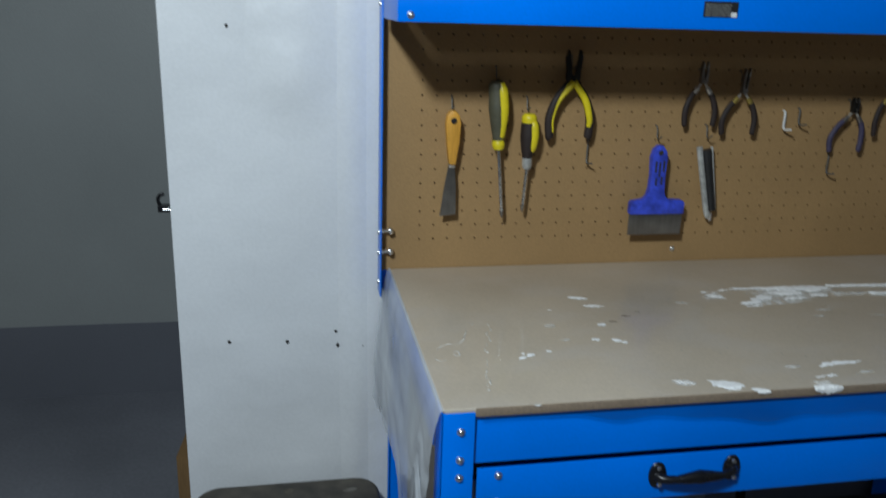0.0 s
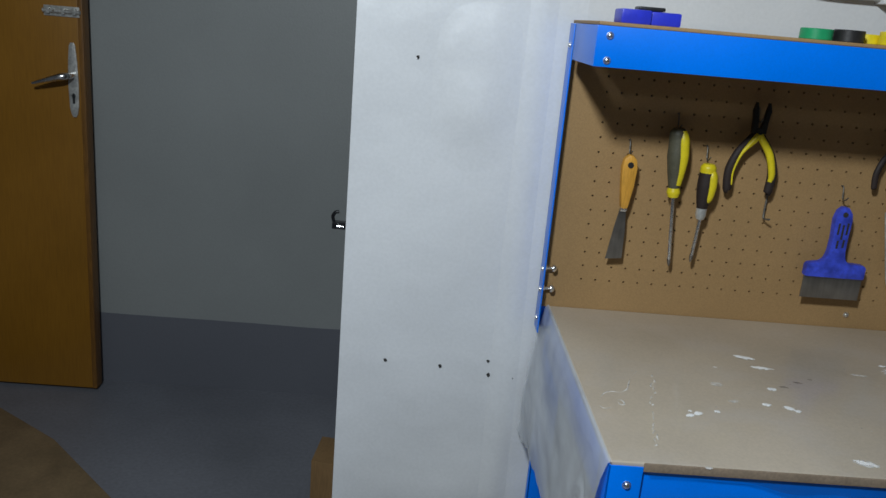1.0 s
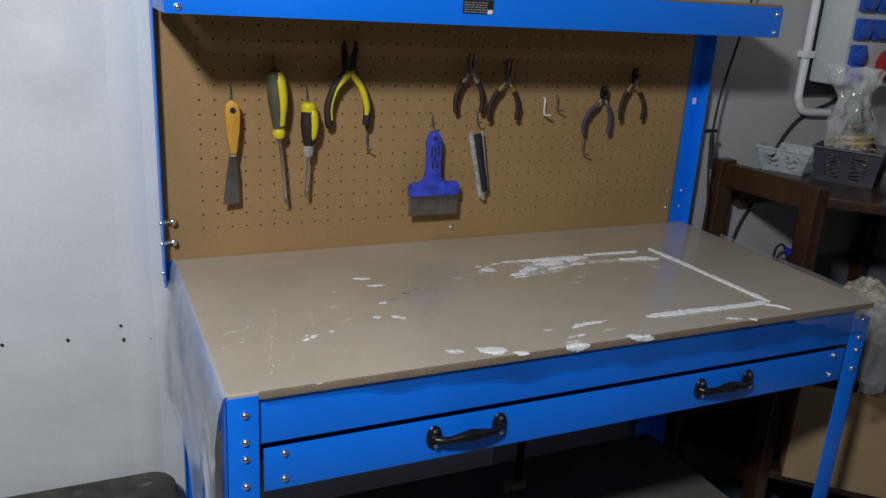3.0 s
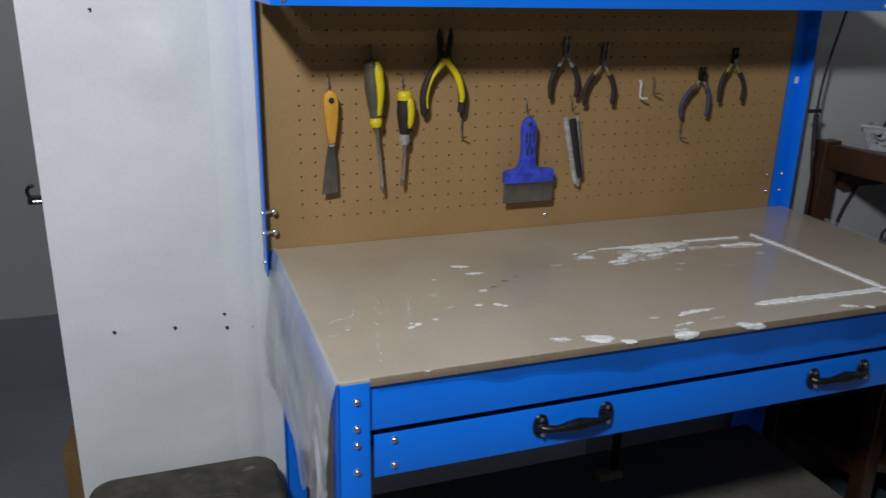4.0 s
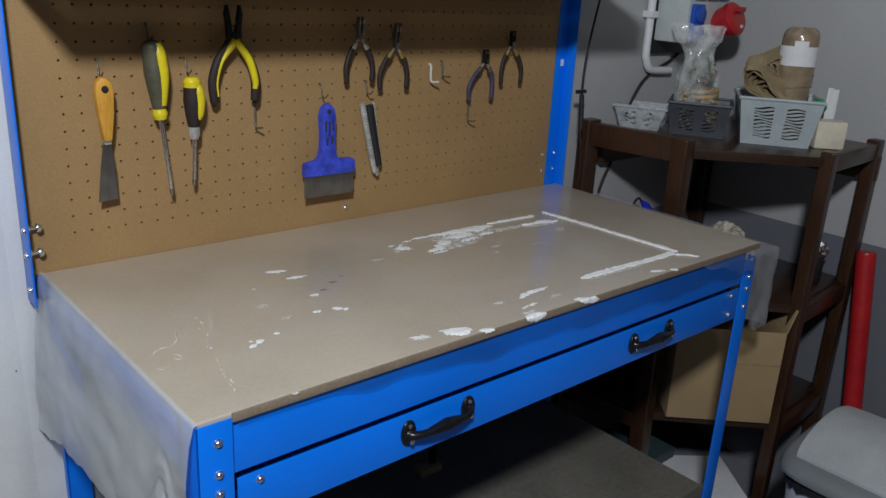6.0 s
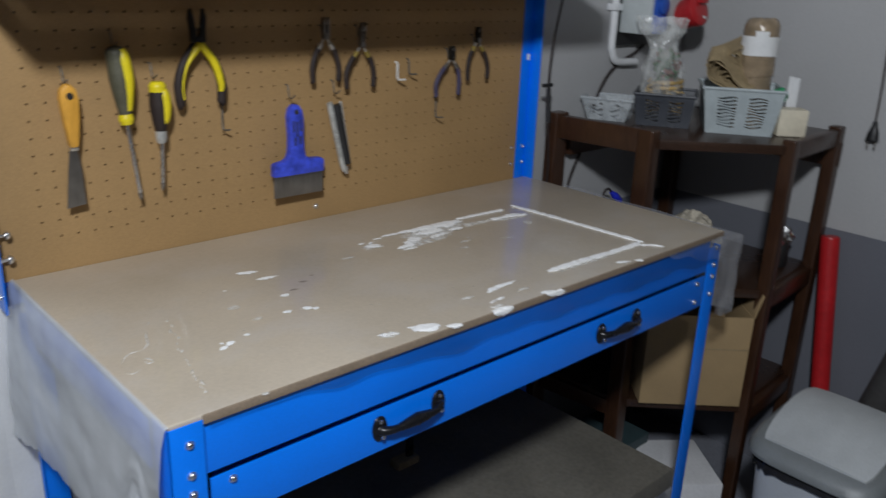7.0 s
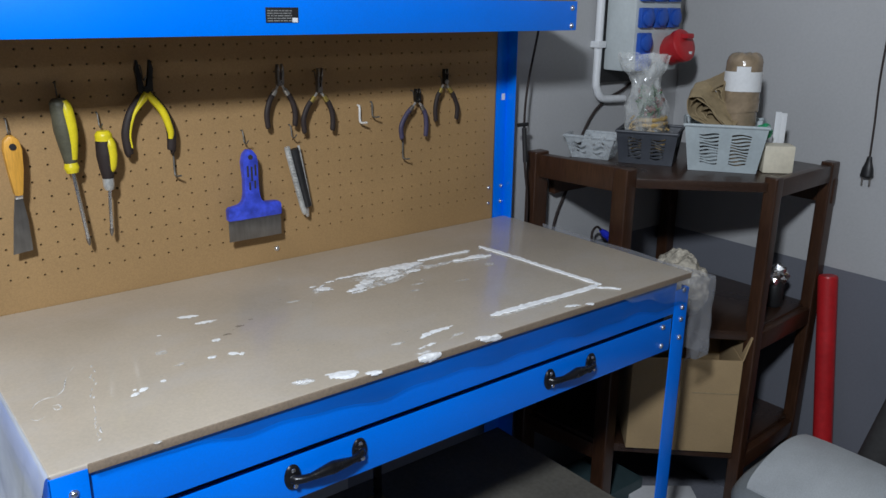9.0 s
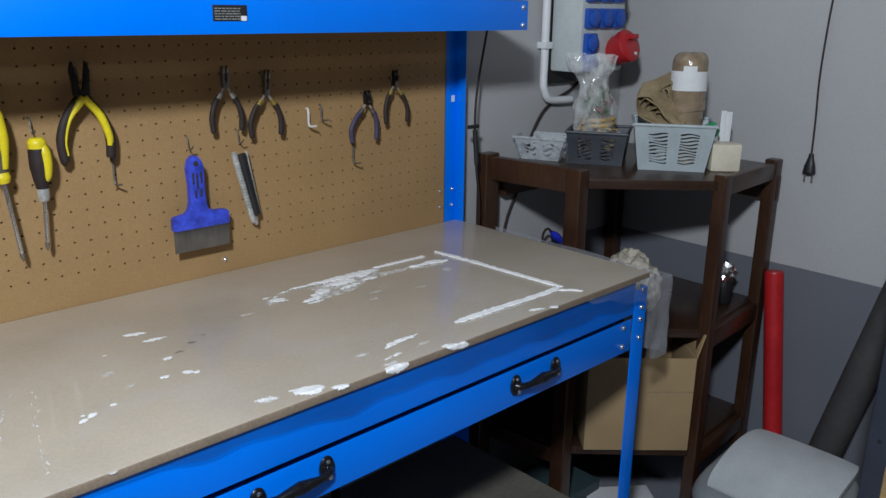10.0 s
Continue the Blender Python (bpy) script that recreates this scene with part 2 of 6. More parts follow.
BOX_GREY = shade("pale_grey_plastic", (0.52, 0.56, 0.56), 0.4, 0, 120, 0.04, 20, 0.06)
BASKET_LIGHT = shade("light_grey_basket", (0.42, 0.475, 0.49), 0.42, 0, 120, 0.05, 25, 0.08)
BASKET_DARK = shade("dark_grey_basket", (0.045, 0.05, 0.062), 0.38, 0, 120, 0.08, 25, 0.1)
SOCKET_BLUE = shade("socket_blue", (0.02, 0.085, 0.42), 0.4, 0, 120, 0.05, 25, 0.1)
SOCKET_RED = shade("socket_red", (0.42, 0.018, 0.022), 0.38, 0, 120, 0.05, 25, 0.1)
RED_TUBE = shade("red_tube_paper", (0.46, 0.014, 0.018), 0.42, 0, 80, 0.08, 10, 0.12)
ROLL_DARK = shade("dark_grey_roll", (0.050, 0.048, 0.047), 0.75, 0, 90, 0.15, 8, 0.2)
BIN_GREY = shade("bin_grey_plastic", (0.19, 0.205, 0.21), 0.42, 0, 260, 0.06, 8, 0.10, 0.15)
BIN_LID = shade("bin_flap_grey", (0.46, 0.48, 0.485), 0.45, 0, 400, 0.10, 9, 0.12, 0.35, 0.001)
BIN_BODY = shade("bin_body_grey", (0.46, 0.49, 0.53), 0.45, 0, 260, 0.05, 8, 0.08)
BIN_BAG = shade("black_bin_bag", (0.018, 0.018, 0.02), 0.22, 0, 40, 0.2, 30, 0.2, 0.8, 0.004)
RACK_GREY = shade("dark_grey_rack_steel", (0.036, 0.042, 0.058), 0.5, 0.1, 160, 0.08, 10, 0.12)
CHIPBOARD = shade("chipboard", (0.46, 0.31, 0.125), 0.8, 0, 180, 0.20, 12, 0.10)
STOOL_TOP = shade("dusty_black_plastic", (0.046, 0.040, 0.031), 0.62, 0, 40, 0.35, 7, 0.6, 0.3, 0.001)
LOWER_DECK = shade("dusty_lower_board", (0.148, 0.137, 0.112), 0.75, 0, 120, 0.14, 6, 0.20)
GREEN = shade("green_tape", (0.02, 0.30, 0.12), 0.4, 0, 120, 0.05, 30, 0.08)
RED = shade("red_plastic", (0.50, 0.03, 0.03), 0.4, 0, 120, 0.05, 30, 0.08)
PLUSH = shade("cream_fleece", (0.52, 0.47, 0.38), 0.95, 0, 60, 0.35, 20, 0.25, 1.0, 0.01)
TWIG = shade("straw_yellow", (0.46, 0.31, 0.11), 0.7, 0, 90, 0.25, 30, 0.3)
HEAP_SHADE = shade("shade_heap", (0.03, 0.03, 0.04), 0.9, 0, 90, 0.3, 20, 0.3, 0.8, 0.005)
HOLE_DARK = shade("drilled_hole", (0.03, 0.028, 0.026), 0.9, 0, 200, 0.2, 40, 0.2)


# ---------------------------------------------------------------- mesh helpers
def merge(bm, other, m=None):
    me = bpy.data.meshes.new("tmp")
    if m is not None:
        bmesh.ops.transform(other, matrix=m, verts=other.verts)
    other.to_mesh(me)
    other.free()
    bm.from_mesh(me)
    bpy.data.meshes.remove(me)


def box(bm, x0, x1, y0, y1, z0, z1, bev=0.0, m=None, seg=2):
    b = bmesh.new()
    bmesh.ops.create_cube(b, size=1)
    bmesh.ops.scale(b, vec=(x1 - x0, y1 - y0, z1 - z0), verts=b.verts)
    bmesh.ops.translate(b, vec=((x0 + x1) / 2, (y0 + y1) / 2, (z0 + z1) / 2), verts=b.verts)
    if bev:
        bmesh.ops.bevel(b, geom=b.edges[:], offset=bev, segments=seg, profile=0.6, affect="EDGES")
    merge(bm, b, m)


def rod(bm, p0, p1, r0, r1=None, seg=14, cap=True):
    p0, p1 = Vector(p0), Vector(p1)
    b = bmesh.new()
    d = p1 - p0
    bmesh.ops.create_cone(b, cap_ends=cap, segments=seg, radius1=r0, radius2=r0 if r1 is None else r1, depth=d.length)
    merge(bm, b, Matrix.Translation((p0 + p1) / 2) @ d.to_track_quat("Z", "Y").to_matrix().to_4x4())


def smooth_path(pts, sub=6):
    pts = [Vector(p) for p in pts]
    if len(pts) < 3:
        return pts
    ext = [2 * pts[0] - pts[1], *pts, 2 * pts[-1] - pts[-2]]
    out = []
    for a, b, c, d in zip(ext, ext[1:], ext[2:], ext[3:]):
        for k in range(sub):
            t = k / sub
            out.append(0.5 * (2 * b + (c - a) * t + (2 * a - 5 * b + 4 * c - d) * t * t + (3 * b - a - 3 * c + d) * t ** 3))
    return [*out, pts[-1]]


def sweep(bm, pts, radii, seg=10, sub=6, flat=(1.0, 1.0), up=(0, 1, 0)):
    """A round or flattened bar along a smooth path; radii: one number, or one for each given point."""
    path = smooth_path(pts, sub)
    n = len(path)
    rs = [radii] * len(pts) if isinstance(radii, (int, float)) else list(radii)
    rs = np.interp(np.linspace(0, len(rs) - 1, n), range(len(rs)), rs)
    rings = []
    for k, p in enumerate(path):
        tan = (path[min(k + 1, n - 1)] - path[max(k - 1, 0)]).normalized()
        u = Vector(up)
        if abs(tan.dot(u)) > 0.95:
            u = Vector((1, 0, 0))
        side = tan.cross(u).normalized()
        other = side.cross(tan).normalized()
        rings.append([bm.verts.new(p + float(rs[k]) * (flat[0] * math.cos(a) * side + flat[1] * math.sin(a) * other))
                      for a in (2 * math.pi * i / seg for i in range(seg))])
    for a, b in zip(rings, rings[1:]):
        for i in range(seg):
            bm.faces.new((a[i], a[(i + 1) % seg], b[(i + 1) % seg], b[i]))
    bm.faces.new(rings[0][::-1])
    bm.faces.new(rings[-1])


def prism(bm, outline, axis, lo, hi, bev=0.0):
    """An outline of (u, v) pushed along an axis: y takes (x, z), z takes (x, y), x takes (y, z)."""
    b = bmesh.new()
    place = {"y": lambda u, v, w: (u, w, v), "z": lambda u, v, w: (u, v, w), "x": lambda u, v, w: (w, u, v)}[axis]
    f = b.faces.new([b.verts.new(place(u, v, lo)) for u, v in outline])
    r = bmesh.ops.extrude_face_region(b, geom=[f])
    d = place(0, 0, hi - lo)
    bmesh.ops.translate(b, vec=d, verts=[v for v in r["geom"] if isinstance(v, bmesh.types.BMVert)])
    bmesh.ops.recalc_face_normals(b, faces=b.faces)
    if bev:
        bmesh.ops.bevel(b, geom=b.edges[:], offset=bev, segments=2, profile=0.6, affect="EDGES")
    merge(bm, b)


def lathe(bm, profile, at=(0, 0, 0), seg=24, m=None):
    b = bmesh.new()
    rings = [[b.verts.new((r * math.cos(2 * math.pi * i / seg), r * math.sin(2 * math.pi * i / seg), z)) for i in range(seg)] for r, z in profile]
    for p, q in zip(rings, rings[1:]):
        for i in range(seg):
            b.faces.new((p[i], p[(i + 1) % seg], q[(i + 1) % seg], q[i]))
    b.faces.new(rings[0][::-1])
    b.faces.new(rings[-1])
    merge(bm, b, Matrix.Translation(at) @ (m or Matrix()))


def sheet(bm, nu, nv, fn):
    """A grid surface: fn(u, v) with u and v from 0 to 1 gives a place."""
    g = [[bm.verts.new(fn(i / nu, j / nv)) for j in range(nv + 1)] for i in range(nu + 1)]
    for i in range(nu):
        for j in range(nv):
            bm.faces.new((g[i][j], g[i + 1][j], g[i + 1][j + 1], g[i][j + 1]))


ORIGIN = {}


def finish(ob, smooth):
    if smooth:
        for p in ob.data.polygons:
            p.use_smooth = True
        ob.data.set_sharp_from_angle(angle=radians(38))


def to_object(name, bm, material, origin, smooth=True):
    bmesh.ops.translate(bm, vec=-Vector(origin), verts=bm.verts)
    me = bpy.data.meshes.new(name)
    bm.to_mesh(me)
    bm.free()
    me.materials.append(material)
    ob = new(name, me)
    finish(ob, smooth)
    return ob


def thing(name, at, label, category, group=""):
    """An Empty at a thing's base, to hold its parts."""
    ob = new(name)
    ob.location = at
    ob.empty_display_size = 0.05
    ORIGIN[ob.name] = Vector(at)
    return tagged(ob, label, category, group)


def part(name, bm, material, parent, label="", smooth=True):
    """One mesh under a thing or a part; its mesh is given in the world's places."""
    base = ORIGIN[parent.name]
    ob = to_object(name, bm, material, base, smooth)
    ob.parent = parent
    ORIGIN[ob.name] = base
    return tagged(ob, label) if label else ob


def solid(name, bm, material, at, label, category, group="", kind="", smooth=True):
    """A thing of one mesh, with its origin at its base."""
    ob = to_object(name, bm, material, at, smooth)
    ob.location = at
    ORIGIN[ob.name] = Vector(at)
    return tagged(ob, label, category, group, kind)


def made(fn, *a, **k):
    bm = bmesh.new()
    fn(bm, *a, **k)
    return bm


# ---------------------------------------------------------------- the rooms
def slab(name, material, label, category, *dims):
    return solid(name, made(box, *dims), material, (0, 0, 0), label, category, kind="structure", smooth=False)


slab("floor", FLOOR_PAINT, "grey-blue painted concrete floor, scuffed and dusty", "floor", -3.2, 1.95, -3.2, 1.45, -0.10, 0.0)
slab("ceiling", UNSEEN_CEILING, "unseen ceiling, darkened to cut bounced light", "ceiling", -3.2, 1.95, -3.2, 1.45, 2.50, 2.60)
WALL_Y = 0.018
LEFT_END = -0.354
wall = slab("wall_back", WHITE_WALL, "white glossy painted wall beside the workbench with drill holes", "wall", LEFT_END, 0.02, WALL_Y, 0.16, 0.0, 2.498)
slab("wall_bench", BENCH_WALL, "white painted wall behind the workbench with a grey lower band, lightened for bounced light", "wall", 0.02, 0.70, WALL_Y, 0.16, 0.0, 2.498)
slab("wall_corner", ROOM_WALL, "grey-white wall with a grey painted lower band", "wall", 0.70, 1.78, WALL_Y, 0.16, 0.0, 2.498)
slab("wall_east", ROOM_WALL, "grey-white wall with a grey painted lower band", "wall", 1.78, 1.93, -3.05, 0.16, 0.0, 2.498)
slab("wall_lintel", WHITE_WALL, "white wall above the doorway", "wall", -3.05, LEFT_END, WALL_Y, 0.16, 2.08, 2.498)
# Added walls that close the room unseen; their dark tone weakens the fill.
slab("wall_west", UNSEEN_WALL, "unseen wall, added in dark grey to cut bounced light, with a darker lower band", "wall", -3.2, -3.05, -3.05, 1.44, 0.0, 2.498)
slab("wall_south", UNSEEN_WALL, "unseen wall, added in dark grey to cut bounced light, with a darker lower band", "wall", -3.05, 1.93, -3.2, -3.05, 0.0, 2.498)
slab("wall_hall", HALL_WALL, "grey hallway wall with a darker painted base band", "wall", -3.05, 1.0, 1.27, 1.42, 0.0, 2.498)
slab("wall_hall_end", HALL_WALL, "grey hallway end wall", "wall", 0.5, 0.65, 0.16, 1.27, 0.0, 2.498)


def wall_hole(x, z, r):
    """A small drill hole with a chipped rim in the wall's paint."""
    bm = bmesh.new()
    rng = random.Random(int(x * 1000))
    rod(bm, (x, WALL_Y - 0.0012, z), (x + 0.002, WALL_Y + 0.001, z + 0.001), r * 0.8, r, seg=9)
    for v in bm.verts:
        v.co.x += rng.uniform(-0.3, 0.3) * r
        v.co.z += rng.uniform(-0.3, 0.3) * r
    ob = to_object("drill_hole", bm, HOLE_DARK, (0, 0, 0), False)
    ob.parent = wall


for hx, hz, hr in ((-0.272, 0.716, 0.0036), (-0.170, 0.712, 0.0036), (-0.080, 0.701, 0.0036), (-0.083, 0.728, 0.0032), (-0.251, 1.259, 0.0032), (-0.035, 0.698, 0.0022)):
    wall_hole(hx, hz, hr)
ORIGIN["wall_back"] = Vector((0, 0, 0))


def plaster_ridge(bm):
    """The soft vertical bead of plaster beside the bench."""
    sheet(bm, 10, 30, lambda u, v: (-0.085 + 0.07 * u + 0.003 * math.sin(9 * v + 1),
                                     WALL_Y + 0.0012 - 0.0050 * math.sin(math.pi * u) ** 1.5 * (0.8 + 0.2 * math.sin(7 * v)), 0.0 + 2.45 * v))


def plaster_swell(bm):
    """A shallow uneven swelling in the wall's old plaster."""
    def fn(u, v):
        a, b = 2 * u - 1, 2 * v - 1
        h = 0.009 * max(0.0, 1 - a * a) ** 2 * max(0.0, 1 - b * b) ** 2
        return (-0.150 + 0.085 * a, WALL_Y + 0.0006 - h * (1 + 0.5 * noise.noise((3 * u, 4 * v, 1.0))), 1.215 + 0.16 * b)
    sheet(bm, 24, 30, fn)


part("plaster_swell", made(plaster_swell), WHITE_WALL, wall)
part("plaster_bead", made(plaster_ridge), WHITE_WALL, wall)


def hall_door():
    at = (-1.245, 1.15, 0.012)
    d = thing("door_1", at, "open orange-brown veneered door standing in the hallway", "door")
    d["kind"] = "structure"
    part("door_leaf", made(box, -2.06, -1.262, 1.108, 1.150, 0.012, 2.02, 0.003), DOOR_WOOD, d)
    part("door_edge", made(box, -1.262, -1.247, 1.106, 1.152, 0.012, 2.02, 0.002), DOOR_EDGE, d, "dark worn door edge")

    def plate(bm):
        half = [(1.158, 0.005), (1.148, 0.0095), (1.10, 0.0135), (1.03, 0.0155), (0.965, 0.0135), (0.945, 0.010), (0.934, 0.005)]
        prism(bm, [(-1.281 - w, z) for z, w in half] + [(-1.281 + w, z) for z, w in half[::-1]], "y", 1.102, 1.108, 0.0015)

    h = part("door_handle", made(plate), ALU, d, "worn aluminium handle plate")
    part("lever", made(sweep, [(-1.281, 1.102, 1.062), (-1.281, 1.060, 1.062), (-1.295, 1.048, 1.060), (-1.335, 1.045, 1.048), (-1.380, 1.048, 1.034)],
                       [0.010, 0.010, 0.012, 0.008, 0.004], seg=12), STEEL, h)
    part("keyhole", made(prism, [(-1.284, 0.975), (-1.278, 0.975), (-1.277, 0.993), (-1.275, 1.0), (-1.281, 1.008), (-1.287, 1.0), (-1.285, 0.993)], "y", 1.1005, 1.1025), BLACK_PLASTIC, h)

    def bolt(bm):
        box(bm, -1.360, -1.255, 1.103, 1.108, 1.232, 1.262, 0.001)
        rod(bm, (-1.360, 1.097, 1.247), (-1.250, 1.097, 1.247), 0.006, seg=10)
        rod(bm, (-1.325, 1.097, 1.247), (-1.325, 1.082, 1.252), 0.004, seg=8)
        for x in (-1.345, -1.300, -1.267):
            box(bm, x - 0.005, x + 0.005, 1.092, 1.104, 1.238, 1.256, 0.001)

    part("slide_bolt", made(bolt), ALU, d, "small tarnished slide bolt")
    d.location += Vector((-0.030, 0.075, 0.0))


hall_door()


def wall_catch():
    c = thing("door_catch", (-0.362, 0.10, 0.85), "small black steel hook latch on the wall end", "latch")
    part("bracket", made(box, -0.386, -0.3615, 0.090, 0.110, 0.874, 0.886, 0.001), BLACK_IRON, c)
    part("pin", made(rod, (-0.377, 0.088, 0.880), (-0.364, 0.088, 0.880), 0.0028), STEEL, c, "bright steel pin")
    part("hook", made(sweep, [(-0.383, 0.10, 0.884), (-0.386, 0.10, 0.895), (-0.382, 0.10, 0.903), (-0.375, 0.10, 0.905)], 0.0032), BLACK_IRON, c)
    c.location.z += 0.063


wall_catch()
b = bmesh.new()
prism(b, [(-0.462, 0.55), (-0.36, 0.53), (-0.34, 0.66), (-0.45, 0.68)], "z", 0.0, 0.175, 0.002)
solid("wooden_block", b, shade("tan_board", (0.27, 0.16, 0.065), 0.6, 0, 60, 0.12, 6, 0.12, stretch=(4, 4, 0.5)), (-0.42, 0.6, 0), "orange-brown wooden board end standing on the hall floor", "board")
b = bmesh.new()
prism(b, [(-1.62, 1.08), (-1.27, 0.84), (-0.98, 0.55), (-1.5, -0.1), (-2.2, 0.5)], "z", 0.0, 0.012, 0.002)
solid("floor_mat", b, shade("dull_floor_board", (0.24, 0.165, 0.085), 0.8, 0, 120, 0.10, 9, 0.2), (-1.5, 0.5, 0), "flat brown cardboard sheet lying on the hall floor", "mat")


# ---------------------------------------------------------------- the workbench
TOP, FRONT, LEFT, WIDE = 0.852, -0.5155, 0.012, 1.135
bench = thing("workbench", (0.56, -0.27, 0), "blue steel workbench with brown pegboard, drawer and upper shelf", "workbench")


def angle_post(bm, x, y, sx, sy, z0, z1, w=0.040, t=0.0022, deep=None):
    """An L-shaped post whose corner stands at x, y and whose flanges run to sx and sy."""
    for a in ((min(x, x + sx * w), max(x, x + sx * w), min(y, y + sy * t), max(y, y + sy * t)),
              (min(x, x + sx * t), max(x, x + sx * t), min(y, y + sy * (deep or w)), max(y, y + sy * (deep or w)))):
        box(bm, *a, z0, z1, 0.0008)


def bolt(parent, place, way=(0, -1, 0), r=0.0044):
    """A zinc bolt head on its washer."""
    p, w = Vector(place), Vector(way)
    bm = bmesh.new()
    turn = Vector((0, 0, 1)).rotation_difference(w).to_matrix().to_4x4()
    lathe(bm, [(r * 1.2, 0.0), (r * 1.2, 0.0010), (r * 1.0, 0.0012), (r * 0.97, 0.0022), (r * 0.80, 0.0034), (r * 0.50, 0.0042), (r * 0.15, 0.0044)], p, 14, turn)
    part("bolt", bm, STEEL, parent)


def long_bolt(parent, place, way, length):
    """A zinc bolt whose threaded end stands out of its nut."""
    p, w = Vector(place), Vector(way)
    bm = bmesh.new()
    rod(bm, p, p + w * 0.0012, 0.0062, seg=14)
    rod(bm, p + w * 0.001, p + w * 0.0055, 0.0050, seg=6)
    rod(bm, p + w * 0.005, p + w * length, 0.0029, 0.0026, seg=10)
    lathe(bm, [(0.0066, 0.0), (0.0070, 0.0020), (0.0068, 0.0040), (0.0050, 0.0066), (0.0018, 0.0078)], p + w * length, 14, Vector((0, 0, 1)).rotation_difference(w).to_matrix().to_4x4())
    part("bolt", bm, STEEL, parent)


part("leg", made(angle_post, LEFT, FRONT - 0.0064, 1, 1, 0.0, TOP - 0.004), BLUE, bench)
part("leg", made(angle_post, WIDE, FRONT, -1, 1, 0.0, TOP - 0.030, deep=0.016), BLUE, bench)
part("leg", made(angle_post, LEFT, -0.006, 1, -1, 0.0, 0.80, 0.039, deep=0.012), BLUE, bench)
part("leg", made(angle_post, WIDE, -0.006, -1, -1, 0.0, 0.80, 0.05), BLUE, bench)
for z in (0.824, 0.786, 0.762, 0.723):
    bolt(bench, (0.035, FRONT - 0.0064, z))
for z in (0.820, 0.785, 0.761, 0.724):
    bolt(bench, (WIDE - 0.018, FRONT, z))


def top_board(bm):
    box(bm, LEFT + 0.001, WIDE - 0.002, FRONT - 0.003, -0.001, TOP - 0.011, TOP, 0.0025, seg=3)


worktop = part("worktop", made(top_board), TOP_BOARD, bench, "brown hardboard worktop under clear film")
part("worktop_edge", made(box, LEFT + 0.0405, WIDE - 0.005, FRONT - 0.0056, FRONT - 0.0026, TOP - 0.0105, TOP + 0.0003, 0.0012), BOARD_EDGE, bench, "darker raw front edge")
part("front_apron", made(box, LEFT + 0.0402, WIDE - 0.0402, FRONT + 0.0005, FRONT + 0.003, 0.776, TOP - 0.0115, 0.0008), BLUE, bench)
part("side_apron", made(box, LEFT - 0.0015, LEFT + 0.0008, FRONT + 0.041, -0.056, 0.780, TOP - 0.0115, 0.0006), BLUE, bench)
part("side_apron", made(box, WIDE - 0.0008, WIDE + 0.0015, FRONT + 0.041, -0.056, 0.780, TOP - 0.0115, 0.0006), BLUE, bench)
part("rear_apron", made(box, 0.052, WIDE - 0.052, -0.012, -0.0095, 0.780, TOP - 0.0115, 0.0006), BLUE, bench)
# Black strip stands in for the shade in the gap above the drawer.
part("drawer_gap_shade", made(box, LEFT + 0.042, WIDE - 0.042, FRONT + 0.02, FRONT + 0.024, 0.74, 0.838), BLACK_PLASTIC, bench)


def drawer():
    d = part("drawer", made(box, 0.0585, 1.088, FRONT - 0.001, FRONT + 0.0015, 0.706, 0.7685, 0.0008), BLUE, bench)
    part("drawer_tray", made(box, 0.07, 1.076, FRONT + 0.002, -0.16, 0.709, 0.760, 0.001), BLUE, d)
    for x in (0.085, 1.0615):
        for z in (0.758, 0.7205):
            bolt(d, (x, FRONT - 0.001, z))
    for x0, x1, z0, z1 in ((0.2935, 0.3955, 0.7395, 0.742), (0.764, 0.8635, 0.739, 0.740)):
        bm = bmesh.new()
        y = FRONT - 0.001
        xm, zm = (x0 + x1) / 2, 0.738
        sweep(bm, [(x0, y - 0.003, z0 + 0.001), (x0 + 0.004, y - 0.010, z0 + 0.001), (x0 + 0.020, y - 0.016, zm + 0.004), (xm, y - 0.018, zm + 0.007),
                   (x1 - 0.020, y - 0.016, zm + 0.005), (x1 - 0.004, y - 0.010, z1 + 0.002), (x1, y - 0.003, z1 + 0.002)],
              [0.0080, 0.0060, 0.0050, 0.0088, 0.0050, 0.0060, 0.0080], seg=12, sub=6)
        for x, z in ((x0, z0), (x1, z1)):
            lathe(bm, [(0.0115, 0), (0.012, 0.002), (0.0105, 0.0045), (0.006, 0.006)], (x, y, z + 0.002), 20, pose(0, 0, 0, 90, 0, 0) @ Matrix.Diagonal((1, 1.55, 1, 1)))
        h = part("handle", bm, BLACK_IRON, d, "black cast handle")
        for x, z in ((x0, z0), (x1, z1)):
            for up in (0.013, -0.007):
                part("screw", made(lathe, [(0.0034, 0.0), (0.0032, 0.0012), (0.0018, 0.0022), (0.0005, 0.0024)], (x, y - 0.0048 if up > 0 else y - 0.0100, z + up), 10, pose(0, 0, 0, 90, 0, 0)), STEEL, h)


drawer()
part("lower_shelf", made(box, 0.045, WIDE - 0.045, FRONT + 0.006, -0.05, 0.312, 0.330, 0.002), LOWER_DECK, bench, "dusty grey-brown lower board")
part("lower_rail", made(box, 0.042, WIDE - 0.042, FRONT + 0.0025, FRONT + 0.005, 0.285, 0.332, 0.0006), LOWER_DECK, bench)


# pegboard with its punched holes
PITCH, HOLE0 = 0.025, (0.064, 0.9055)


